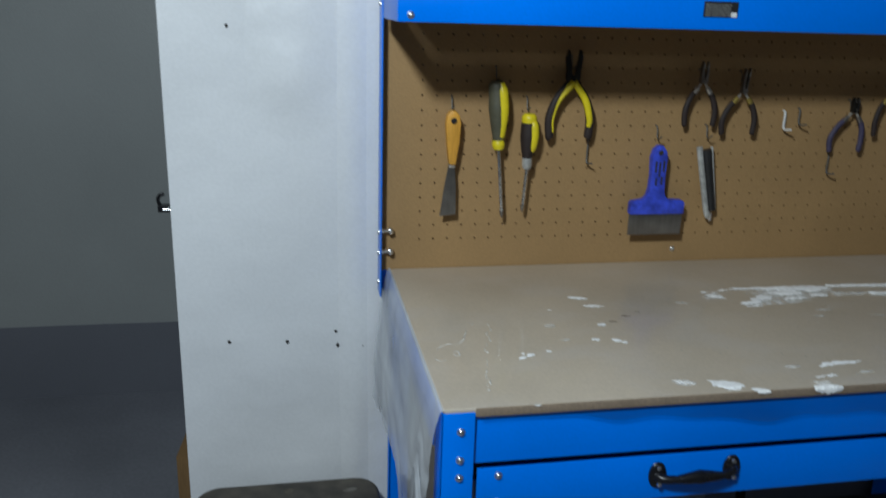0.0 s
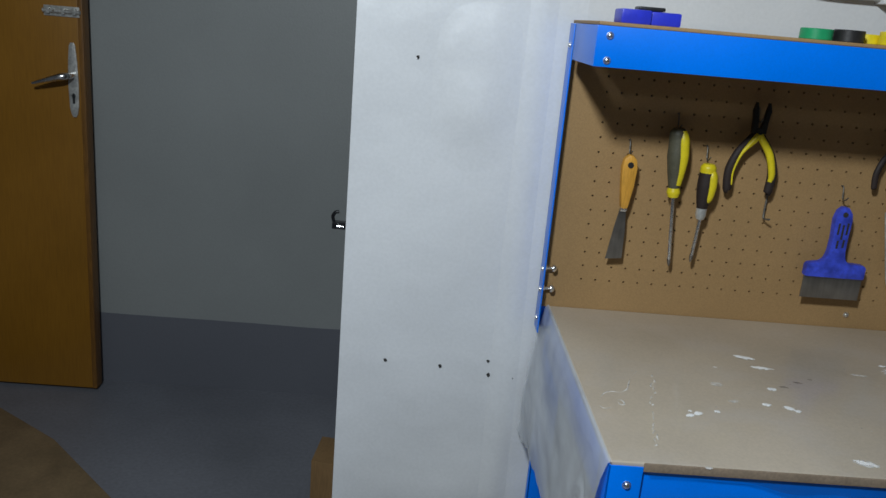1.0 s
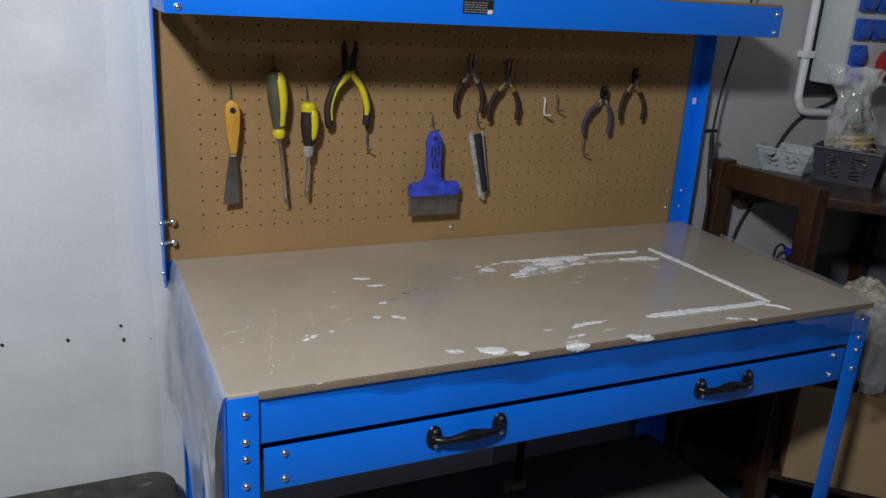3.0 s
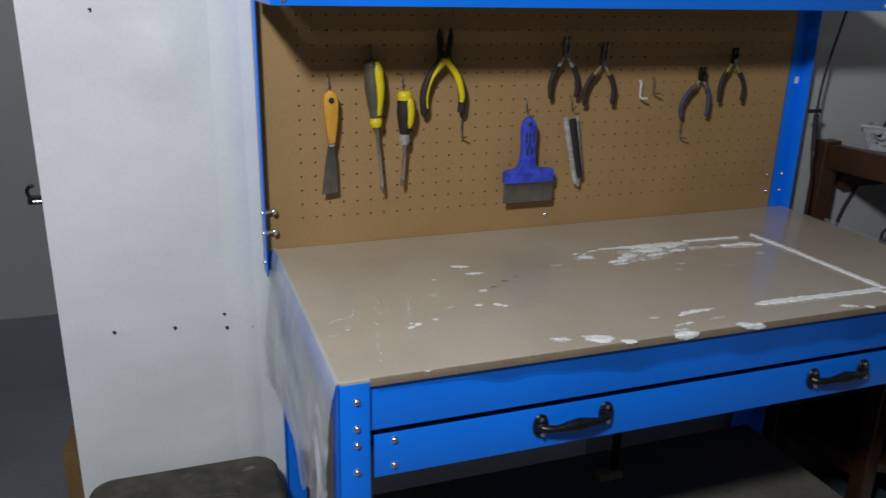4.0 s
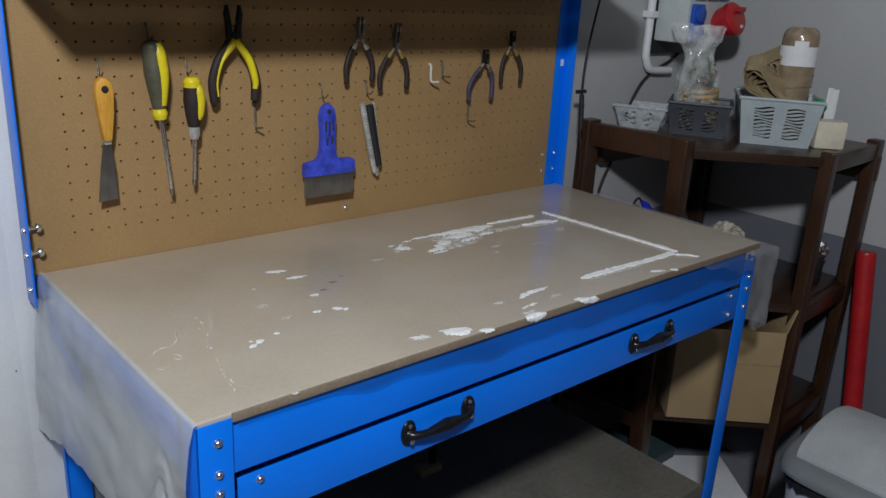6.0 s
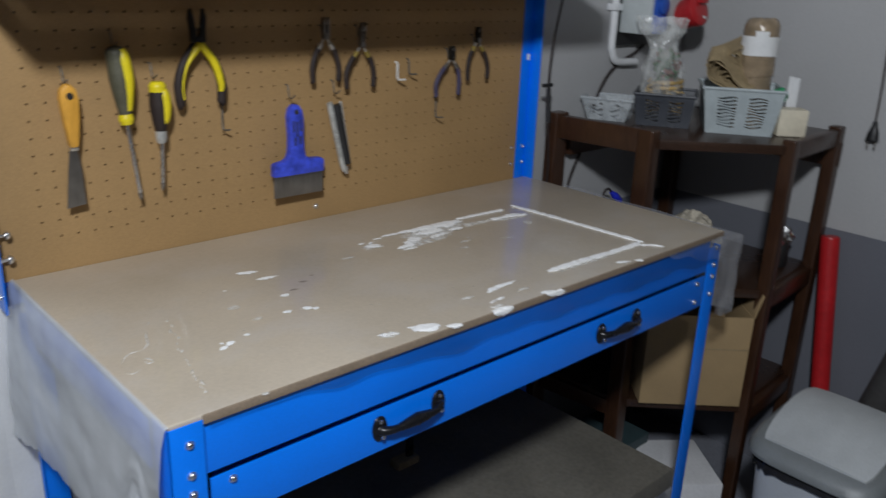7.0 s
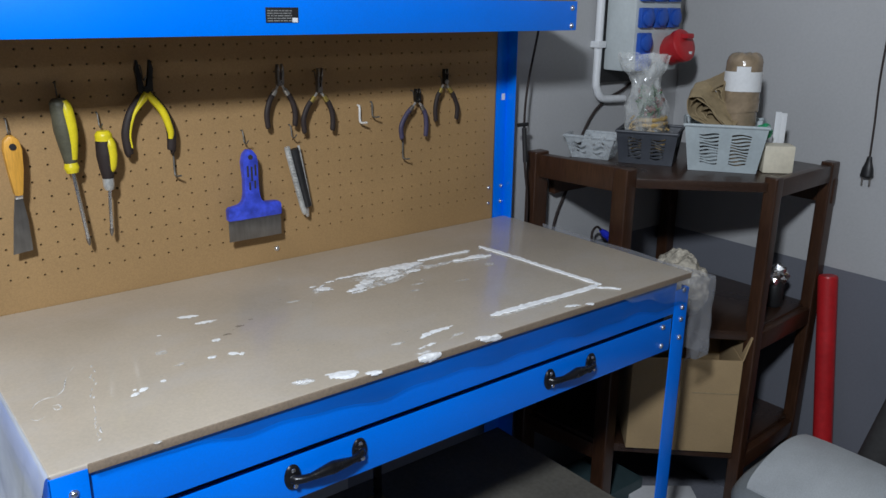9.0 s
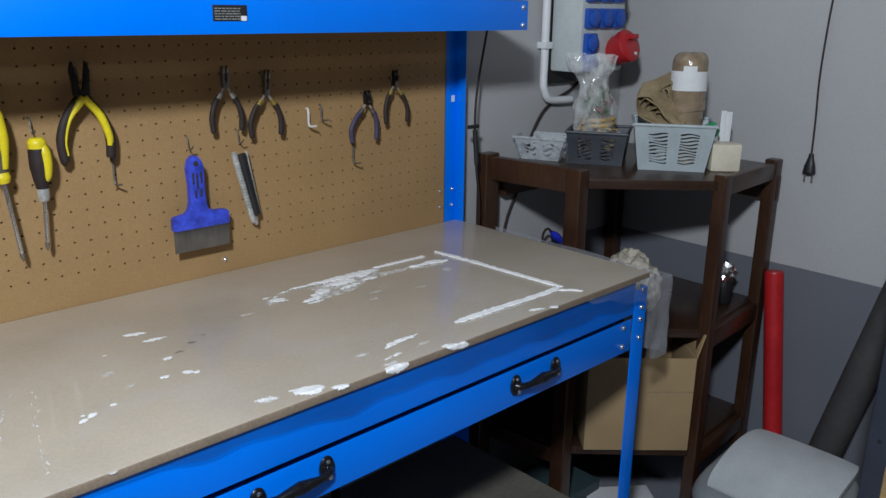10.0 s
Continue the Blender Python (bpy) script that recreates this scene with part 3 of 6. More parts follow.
def punched_board(bm):
    x0, x1, z0, z1, y0, y1, r = -0.004, 1.094, TOP - 0.002, 1.334, 0.0, 0.0060, 0.0020
    cols, rows = 41, 17
    gx0, gz0 = HOLE0[0] - PITCH / 2, HOLE0[1] - PITCH / 2
    gx1, gz1 = gx0 + cols * PITCH, gz0 + rows * PITCH
    for c in range(cols):
        for q in range(rows):
            cx, cz = HOLE0[0] + c * PITCH, HOLE0[1] + q * PITCH
            h = PITCH / 2
            outer = [(-h, -h), (0, -h), (h, -h), (h, 0), (h, h), (0, h), (-h, h), (-h, 0)]
            ring = [(r * math.cos(math.atan2(v, u)), r * math.sin(math.atan2(v, u))) for u, v in outer]
            o = [bm.verts.new((cx + u, y0, cz + v)) for u, v in outer]
            i = [bm.verts.new((cx + u, y0, cz + v)) for u, v in ring]
            k = [bm.verts.new((cx + u, y1, cz + v)) for u, v in ring]
            for a in range(8):
                n = (a + 1) % 8
                bm.faces.new((o[a], o[n], i[n], i[a]))
                bm.faces.new((i[a], i[n], k[n], k[a]))
    for a in ((x0, gx0, z0, z1), (gx1, x1, z0, z1), (gx0, gx1, z0, gz0), (gx0, gx1, gz1, z1)):
        bm.faces.new([bm.verts.new(p) for p in ((a[0], y0, a[2]), (a[1], y0, a[2]), (a[1], y0, a[3]), (a[0], y0, a[3]))])
    bmesh.ops.remove_doubles(bm, verts=bm.verts, dist=1e-5)


pegboard = part("pegboard", made(punched_board), HARDBOARD, bench, "brown perforated hardboard", smooth=False)
# Added sheets put shade into the holes: black at left, weaker brown at right.
part("hole_shade_sheet", made(box, -0.004, 0.66, 0.012, 0.015, TOP, 1.33), BLACK_PLASTIC, bench)
part("hole_shade_sheet", made(box, 0.662, 1.094, 0.0085, 0.011, TOP, 1.33), HARDBOARD, bench, "added brown sheet that keeps the right-hand holes lighter")
part("post", made(angle_post, -0.008, 0.006, 1, -1, 0.812, 1.334, 0.050, deep=0.040), BLUE, bench)
part("post", made(angle_post, 1.130, 0.002, -1, -1, 0.812, 1.334, 0.033, deep=0.030), BLUE, bench)
for z in (0.925, 0.888):
    long_bolt(bench, (-0.0058, -0.012, z), (1, 0, 0), 0.015)
    bolt(bench, (-0.008, -0.020, z), (-1, 0, 0), 0.004)
    bolt(bench, (1.119, -0.0002, z), (0, -1, 0), 0.004)
    bolt(bench, (1.080, 0.0, z), (0, -1, 0), 0.0035)
for z in (0.835, 1.30):
    bolt(bench, (-0.008, -0.018, z), (-1, 0, 0), 0.004)
bolt(bench, (0.545, 0.0, 0.876), (0, -1, 0), 0.0042)
part("post_sticker", made(box, 1.113, 1.122, -0.0009, -0.0001, 1.121, 1.135), WHITE_PAPER, bench, "small white sticker")

# upper shelf
SF = -0.213
part("shelf_front", made(box, -0.007, 1.109, SF - 0.0015, SF + 0.0015, 1.279, 1.334, 0.001), BLUE, bench)
for x in (-0.007, 1.1075):
    part("shelf_side", made(box, x, x + 0.0015, SF + 0.002, -0.042, 1.279, 1.334, 0.0005), BLUE, bench)
part("shelf_board", made(box, -0.005, 1.107, SF + 0.001, -0.002, 1.3345, 1.3392, 0.001), HARDBOARD, bench, "thin brown hardboard shelf")
for x in (0.011, 1.094):
    for z in (1.321, 1.288):
        bolt(bench, (x, SF - 0.0015, z))


PRINT_GREY = shade("faded_grey_print", (0.22, 0.22, 0.21), 0.6)


def maker_plate():
    p = part("label_plate", made(box, 0.439, 0.493, SF - 0.0026, SF - 0.0014, 1.297, 1.319, 0.0003), BLACK_PLASTIC, bench, "small black label with pale print")
    rng = random.Random(4)
    for k in range(5):
        z = 1.315 - 0.0036 * k
        bm = bmesh.new()
        x = 0.4415
        while x < 0.482:
            w = rng.uniform(0.003, 0.010)
            box(bm, x, min(x + w, 0.482), SF - 0.0030, SF - 0.0025, z - 0.0016, z)
            x += w + 0.0015
        part("print_bar", bm, PRINT_GREY, p)
    part("print_patch", made(box, 0.4825, 0.4915, SF - 0.0030, SF - 0.0025, 1.2975, 1.304), WHITE_PAPER, p)


maker_plate()


# ---------------------------------------------------------------- plastic sheet over the bench
def left_drape(bm):
    def fn(u, v):
        y = 0.004 - 0.5270 * u
        low = float(np.interp(u, (0, 0.25, 0.50, 0.60, 0.66, 0.70, 0.77, 0.84, 0.88, 0.91, 0.94, 1), (0.600, 0.632, 0.636, 0.630, 0.598, 0.596, 0.630, 0.650, 0.705, 0.690, 0.610, 0.600)))
        low += 0.002 * math.sin(37 * u) + 0.0015 * math.sin(83 * u + 1)
        z = TOP + 0.0015 - v * (TOP + 0.0015 - low)
        out = 0.004 + 0.035 * math.sin(min(v * 1.3, 1) * math.pi / 2) * (0.42 + 0.12 * (1 - u))
        crease = noise.noise((2.5 * u + 1.2 * v, 1.6 * v, 3.0)) * 0.010 + noise.noise((3 * u - 4 * v, 3 * v + 2 * u, 8.0)) * 0.006
        crease += abs(noise.noise((26 * u + 9 * v, 7 * v, 2.0))) * 0.010 * max(0.0, (u - 0.78) / 0.22)
        if v < 0.09:
            k = v / 0.09
            return (LEFT + 0.0015 - 0.0060 * k, y, TOP + 0.0012 - 0.006 * k ** 3)
        return (LEFT + min(-0.0045, -out + v * crease - 0.002), y, z)
    sheet(bm, 90, 44, fn)


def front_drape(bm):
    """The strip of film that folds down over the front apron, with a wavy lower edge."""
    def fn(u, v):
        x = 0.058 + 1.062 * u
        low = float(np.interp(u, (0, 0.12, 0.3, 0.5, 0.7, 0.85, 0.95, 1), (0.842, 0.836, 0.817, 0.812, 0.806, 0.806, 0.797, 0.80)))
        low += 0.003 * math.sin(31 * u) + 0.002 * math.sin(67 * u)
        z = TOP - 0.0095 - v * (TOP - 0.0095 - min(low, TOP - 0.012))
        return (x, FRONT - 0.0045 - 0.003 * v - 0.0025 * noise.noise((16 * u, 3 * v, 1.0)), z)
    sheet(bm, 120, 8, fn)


def right_drape(bm):
    """The flap at the far corner: it stands off the leg, then runs back along the side."""
    def fn(u, v):
        if u < 0.35:
            k = u / 0.35
            x, y, top = WIDE - 0.004 + 0.088 * k, FRONT - 0.004 + 0.008 * math.sin(3 * k), TOP - 0.010 - 0.016 * k
        else:
            k = (u - 0.35) / 0.65
            x, y, top = WIDE + 0.084 - 0.05 * k, FRONT + 0.004 + 0.42 * k, TOP - 0.026 + 0.02 * k
        low = float(np.interp(u, (0, 0.1, 0.35, 0.6, 1), (0.668, 0.662, 0.655, 0.67, 0.70))) + 0.004 * math.sin(23 * u)
        return (x + 0.010 * v * math.sin(5 * u + 1) + 0.006 * noise.noise((7 * u, 3 * v, 6.0)), y - 0.006 * noise.noise((9 * u, 4 * v, 2.0)), top + (low - top) * v)
    sheet(bm, 60, 24, fn)


def leaning_board(bm):
    box(bm, 0.060, 0.066, -0.478, -0.062, 0.3305, 0.776, 0.001)


solid("board_sheet", made(leaning_board), shade("beige_fibreboard", (0.46, 0.40, 0.32), 0.8, 0, 150, 0.08, 7, 0.12), (0.06, -0.28, 0.33), "beige fibreboard sheet standing on the lower board", "board")
cover = thing("plastic_sheet", (0.56, -0.27, TOP), "clear crumpled dust sheet hanging over the worktop edges", "plastic sheet")
part("side_flap", made(left_drape), FILM, cover, "milky creased flap")
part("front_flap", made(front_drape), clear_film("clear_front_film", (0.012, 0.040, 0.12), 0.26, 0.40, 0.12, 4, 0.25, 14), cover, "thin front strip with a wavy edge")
def corner_film(bm):
    """The loose corner of film that lies over the apron's far end."""
    def fn(u, v):
        x = WIDE - 0.20 + 0.20 * u
        return (x, FRONT - 0.0088 - 0.004 * v * u - 0.002 * noise.noise((9 * u, 5 * v, 4.0)), TOP - 0.006 - v * (0.003 + 0.052 * u + 0.004 * math.sin(14 * u)))
    sheet(bm, 30, 8, fn)


part("corner_flap", made(corner_film), clear_film("hazy_corner_film", (0.50, 0.55, 0.63), 0.03, 0.20, 0.25, 14), cover, "hazy loose corner")
part("side_flap", made(right_drape), FILM_GREY, cover, "dusty grey flap")

# ---------------------------------------------------------------- dried filler on the worktop
filler = thing("dried_filler", (0.6, -0.35, TOP), "dried white filler smears and drips on the worktop", "filler smears")


def streak(bm, rng, a, d, nrm, s0, s1, off, w, lift):
    """One narrow ragged flake that runs along the stroke from s0 to s1."""
    n = max(7, int((s1 - s0) / 0.004))
    drift = rng.uniform(-0.25, 0.25) * w
    left, right = [], []
    for k in range(n + 1):
        t = k / n
        ww = w * min(1.0, 5 * t + 0.05, 5 * (1 - t) + 0.05)
        c = a + d * (s0 + (s1 - s0) * t) + nrm * (off + drift * t)
        left.append(c + nrm * ww * rng.uniform(0.25, 0.75))
        right.append(c - nrm * ww * rng.uniform(0.25, 0.75))
    z0 = TOP + 0.0003
    lo = [[bm.verts.new((p.x, p.y, z0)) for p in s] for s in (left, right)]
    hi = [[bm.verts.new((*(p.lerp(q, 0.06)), z0 + lift * rng.uniform(0.4, 1.2))) for p, q in zip(s, o)] for s, o in ((left, right), (right, left))]
    for k in range(n):
        for q in ((lo[0][k], lo[0][k + 1], hi[0][k + 1], hi[0][k]), (hi[0][k], hi[0][k + 1], hi[1][k + 1], hi[1][k]), (hi[1][k], hi[1][k + 1], lo[1][k + 1], lo[1][k])):
            bm.faces.new(q)


def smear(x0, y0, x1, y1, w, seed, material=FILLER, lift=0.0010):
    """An uneven trowelled stroke: a bundle of narrow ragged streaks with gaps between them."""
    rng = random.Random(seed)
    a, b2 = Vector((x0, y0)), Vector((x1, y1))
    d = b2 - a
    length = max(d.length, 1e-4)
    d /= length
    nrm = Vector((-d.y, d.x))
    bm = bmesh.new()
    count = max(2, min(9, round(w / 0.0042)))
    for k in range(count):
        mid = 1 - abs(2 * (k + 0.5) / count - 1)
        s0 = length * rng.uniform(-0.03, 0.30 - 0.25 * mid)
        s1 = length * rng.uniform(0.72 + 0.22 * mid, 1.03)
        streak(bm, rng, a, d, nrm, s0, s1, ((k + 0.5) / count - 0.5) * w + rng.uniform(-0.15, 0.15) * w / count, w / count * rng.uniform(0.95, 1.7), lift)
    for k in range(int(length * w * 4000) + 2):
        s = length * rng.uniform(-0.05, 1.05)
        streak(bm, rng, a, d, nrm, s, s + rng.uniform(0.003, 0.008), rng.uniform(-0.8, 0.8) * w, rng.uniform(0.0008, 0.002), lift * 0.5)
    part("smear", bm, material, filler)


def flake(x, y, length, wide, turn, seed, material=FILLER, lift=0.0022, holes=0.75):
    """A ragged, cracked chip of dried filler: thick in places, torn and gappy at its edges."""
    rng = random.Random(seed)
    c, q, shift = math.cos(math.radians(turn)), math.sin(math.radians(turn)), rng.uniform(0, 50)
    cell = max(0.0008, min(0.0016, wide / 9))
    nu, nv = int(0.62 * length / cell) + 2, int(0.62 * wide / cell) + 2
    bm = bmesh.new()
    grid = {}
    for i in range(-nu, nu + 1):
        for j in range(-nv, nv + 1):
            u, v = i * cell, j * cell
            body = 0.80 - (2 * u / length) ** 2 - (2 * v / wide) ** 2
            tear = 0.9 * noise.noise((38 * u + shift, 75 * v, 0.0)) + 0.55 * noise.noise((110 * u, 190 * v + shift, 3.0)) + 0.35 * noise.noise((330 * u, 420 * v, shift))
            body += holes * tear
            if body > 0:
                px = x + u * c - v * q + rng.uniform(-0.3, 0.3) * cell
                py = y + u * q + v * c + rng.uniform(-0.3, 0.3) * cell
                h = lift * min(1.0, 2.2 * body) * (0.55 + 0.45 * noise.noise((120 * u, 150 * v, shift)) + rng.uniform(-0.12, 0.12))
                over = max(0.0, FRONT - 0.0065 - py)
                grid[i, j] = bm.verts.new((px, max(py, FRONT - 0.0065) - (max(h, 0.0003) if over else 0.0), TOP + 0.0004 + max(0.0, h) * (0 if over else 1) - over))
    for (i, j), v0 in grid.items():
        near = [grid.get(k) for k in ((i + 1, j), (i + 1, j + 1), (i, j + 1))]
        if None not in near:
            bm.faces.new((v0, *near))
        elif near[0] and near[2]:
            bm.faces.new((v0, near[0], near[2]))
    if bm.faces:
        part("flake", bm, material, filler)


def ribbon(pts, wide, seed, material=FILLER, lift=0.0020):
    """A trowelled line of filler along a path, with ragged edges and nicks."""
    path = smooth_path([(px, py, 0.0) for px, py in pts], 26)
    n = len(path) - 1
    bm = bmesh.new()
    rows = []
    for k, p in enumerate(path):
        d = (path[min(k + 1, n)] - path[max(k - 1, 0)]).normalized()
        nrm = Vector((-d.y, d.x, 0))
        t = k / n
        end = min(1.0, 9 * t + 0.25, 9 * (1 - t) + 0.25)
        left = 0.5 * wide * end * (1 + 0.40 * noise.noise((90 * p.x + seed, 90 * p.y, 1.0)) + 0.30 * noise.noise((260 * p.x, 260 * p.y + seed, 2.0)))
        right = 0.5 * wide * end * (1 + 0.40 * noise.noise((90 * p.x, 90 * p.y + seed, 5.0)) + 0.30 * noise.noise((260 * p.x + seed, 260 * p.y, 7.0)))
        top = lift * (0.7 + 0.7 * noise.noise((120 * p.x, 120 * p.y, 4.0 + seed)))
        rows.append([bm.verts.new((p.x + nrm.x * o, p.y + nrm.y * o, TOP + 0.0004 + z)) for o, z in ((left, 0.0), (left * 0.85, top), (0.0, max(top * 0.7, 0.0003)), (-right * 0.85, top * 1.1), (-right, 0.0))])
    for a, b2 in zip(rows, rows[1:]):
        for i in range(4):
            bm.faces.new((a[i], b2[i], b2[i + 1], a[i + 1]))
    part("ribbon", bm, material, filler)


S2 = FILLER_THIN
# the stuck-down outline of a box
ribbon([(0.917, -0.160), (0.926, -0.250), (0.932, -0.350), (0.940, -0.466)], 0.0125, 1)
ribbon([(0.926, -0.300), (0.932, -0.380), (0.934, -0.452)], 0.006, 2)
ribbon([(0.940, -0.461), (0.890, -0.465), (0.800, -0.462), (0.740, -0.460), (0.682, -0.459)], 0.0125, 3)
ribbon([(0.920, -0.470), (0.938, -0.484), (0.950, -0.502)], 0.0065, 4)
ribbon([(0.758, -0.163), (0.800, -0.165), (0.845, -0.168), (0.883, -0.171)], 0.0085, 5)
ribbon([(0.903, -0.176), (0.918, -0.166)], 0.010, 6)
ribbon([(0.896, -0.220), (0.850, -0.209), (0.812, -0.204)], 0.0080, 7)
flake(0.868, -0.206, 0.052, 0.016, -6, 8)
smear(0.815, -0.205, 0.742, -0.203, 0.012, 8, S2)
smear(0.892, -0.224, 0.800, -0.204, 0.018, 9, S2, 0.0005)
# the thick smeared patch
for k, (fx, fy, fl, fw, fa) in enumerate(((0.690, -0.170, 0.140, 0.028, 2), (0.664, -0.190, 0.080, 0.032, -6), (0.726, -0.176, 0.070, 0.034, 8), (0.668, -0.214, 0.060, 0.018, 4), (0.716, -0.205, 0.040, 0.016, -4),
                                          (0.634, -0.166, 0.060, 0.014, -4), (0.612, -0.208, 0.052, 0.022, 10), (0.584, -0.226, 0.052, 0.020, 12), (0.576, -0.242, 0.034, 0.008, 0),
                                          (0.592, -0.164, 0.046, 0.009, -2), (0.560, -0.168, 0.026, 0.006, -6))):
    flake(fx, fy, fl, fw, fa, 100 + k, FILLER, 0.0026, 0.70 if k < 3 else 0.95)
smear(0.760, -0.186, 0.590, -0.192, 0.040, 70, S2, 0.0005)
smear(0.690, -0.222, 0.560, -0.232, 0.020, 71, S2, 0.0005)
for k, (fx, fy, fl, fw, fa) in enumerate(((0.532, -0.192, 0.036, 0.020, -30), (0.522, -0.172, 0.020, 0.008, 0), (0.540, -0.178, 0.016, 0.008, 30))):
    flake(fx, fy, fl, fw, fa, 130 + k, FILLER, 0.0018, 1.1)
smear(0.545, -0.186, 0.510, -0.200, 0.016, 75, S2, 0.0005)
for k, (fx, fy, fl, fw, fa) in enumerate(((0.464, -0.216, 0.030, 0.008, -8), (0.656, -0.292, 0.026, 0.007, -8), (0.680, -0.268, 0.036, 0.009, -4), (0.758, -0.298, 0.030, 0.012, -14), (0.700, -0.256, 0.012, 0.005, 0))):
    flake(fx, fy, fl, fw, fa, 140 + k, S2, 0.0008, 0.9)
smear(0.868, -0.252, 0.850, -0.264, 0.012, 45, S2)
# chips across the empty half
for k, (fx, fy, fl, fw, fa) in enumerate(((0.296, -0.178, 0.040, 0.0085, -18), (0.296, -0.290, 0.016, 0.0085, 10), (0.268, -0.342, 0.017, 0.0070, 0), (0.296, -0.348, 0.020, 0.0085, -25),
                                          (0.306, -0.356, 0.012, 0.006, 10), (0.146, -0.391, 0.016, 0.0070, 25), (0.159, -0.383, 0.016, 0.0060, 25), (0.150, -0.378, 0.008, 0.0045, 0), (0.188, -0.374, 0.009, 0.005, 0))):
    flake(fx, fy, fl * 1.05, fw * 1.75, fa, 150 + k, FILLER, 0.0018, 0.6)
flake(0.314, -0.215, 0.046, 0.012, -4, 165, FILLER, 0.0008, 0.9)
flake(0.236, -0.224, 0.008, 0.005, 0, 166, FILLER, 0.0010, 0.5)
flake(0.217, -0.287, 0.020, 0.016, 20, 167, S2, 0.0010, 1.2)
flake(0.223, -0.338, 0.020, 0.010, 0, 168, S2, 0.0008, 1.1)
# brown smudges beside the chips
SMUDGE = clear_film("brown_smudge", (0.14, 0.11, 0.09), 0.05, 0.75, 0.6, 140)
for k, (fx, fy, fl, fw, fa) in enumerate(((0.348, -0.261, 0.016, 0.007, -20), (0.318, -0.279, 0.020, 0.006, -10), (0.333, -0.268, 0.008, 0.005, 30), (0.372, -0.246, 0.012, 0.004, 0))):
    flake(fx, fy, fl, fw, fa, 190 + k, SMUDGE, 0.0004, 0.8)
# chips along the front edge
flake(0.387, -0.501, 0.047, 0.030, -14, 170, FILLER, 0.0024, 0.55)
flake(0.372, -0.489, 0.020, 0.010, -20, 171, FILLER, 0.0016, 0.6)
flake(0.420, -0.5180, 0.032, 0.015, -14, 172, FILLER, 0.0020, 0.6)
flake(0.332, -0.485, 0.036, 0.022, -24, 173, S2, 0.0008, 0.7)
flake(0.330, -0.486, 0.030, 0.012, -18, 184, FILLER, 0.0006, 1.1)
flake(0.577, -0.456, 0.064, 0.016, 2, 174, FILLER, 0.0020, 0.8)
flake(0.552, -0.461, 0.026, 0.010, 8, 175)
flake(0.533, -0.491, 0.038, 0.011, 4, 176, FILLER, 0.0016, 0.9)
flake(0.503, -0.459, 0.028, 0.010, -10, 182, S2, 0.0010, 0.9)
smear(0.606, -0.484, 0.580, -0.486, 0.005, 37, S2)
smear(0.530, -0.508, 0.500, -0.506, 0.005, 38, S2)
flake(0.617, -0.5190, 0.034, 0.020, -26, 177, FILLER, 0.0026, 0.5)
flake(0.512, -0.5215, 0.050, 0.022, -2, 178, FILLER, 0.0026, 0.45)
flake(0.636, -0.5245, 0.034, 0.014, -8, 179, FILLER, 0.0020, 0.6)
flake(0.821, -0.507, 0.036, 0.011, -18, 180, FILLER, 0.0018, 0.7)
flake(0.851, -0.518, 0.021, 0.014, -20, 181, FILLER, 0.0022, 0.5)
flake(0.128, -0.5205, 0.012, 0.006, 0, 183, S2, 0.001, 0.5)
smear(0.850, -0.468, 0.690, -0.460, 0.020, 74, S2, 0.0005)


def wrinkle(pts, r):
    """A pinched ridge in the film that lies on the worktop, coloured pale like a glint."""
    part("film_wrinkle", made(sweep, [(x, y, TOP - r * 0.35) for x, y in pts], [r * 0.4] + [r] * (len(pts) - 2) + [r * 0.3], seg=10, sub=6), GLINT_WRINKLE, cover)


# Near-white tint paints the lamp's glints onto the film's creases.
GLINT_WRINKLE = clear_film("painted_glint_wrinkle", (0.93, 0.92, 0.89), 0.22, 0.80, 0.10, 60)
WAY = [Vector(p) for p in ((0.128, -0.268, 0), (0.110, -0.338, 0), (0.096, -0.396, 0), (0.085, -0.446, 0), (0.082, -0.488, 0))]
_r = random.Random(12)
for k, p in enumerate(smooth_path(WAY, 5)[:-1]):
    if _r.random() < 0.75:
        a = p + Vector((_r.uniform(-0.003, 0.003), 0, 0))
        e = a + Vector((_r.uniform(-0.006, 0.001), -_r.uniform(0.006, 0.017), 0))
        wrinkle([(a.x, a.y), ((a.x + e.x) / 2 + _r.uniform(-0.002, 0.002), (a.y + e.y) / 2), (e.x, e.y)], _r.uniform(0.0009, 0.0019))
wrinkle([(0.108, -0.258), (0.104, -0.264), (0.100, -0.270)], 0.0007)
wrinkle([(0.091, -0.287), (0.087, -0.297), (0.082, -0.312), (0.077, -0.324), (0.066, -0.335)], 0.0014)
wrinkle([(0.066, -0.335), (0.053, -0.334), (0.042, -0.341), (0.031, -0.359)], 0.0009)
wrinkle([(0.057, -0.358), (0.063, -0.360), (0.064, -0.370), (0.058, -0.372), (0.056, -0.362)], 0.0011)
wrinkle([(0.028, -0.376), (0.033, -0.386), (0.045, -0.381)], 0.0010)


def specks(bm):
    """Tiny spatters scattered over the right half of the top."""
    rng = random.Random(31)
    for k in range(70):
        x, y = min(1.08, max(0.1, rng.gauss(0.62, 0.22))), rng.uniform(-0.53, -0.14)
        n, r = 6, rng.uniform(0.0005, 0.0013)
        bm.faces.new([bm.verts.new((x + r * rng.uniform(1.0, 2.6) * math.cos(6.283 * q / n), y + r * math.sin(6.283 * q / n), TOP + 0.0006)) for q in range(n)])


part("specks", made(specks), FILLER_THIN, filler, "tiny scattered spatters")["kind"] = "stuff"


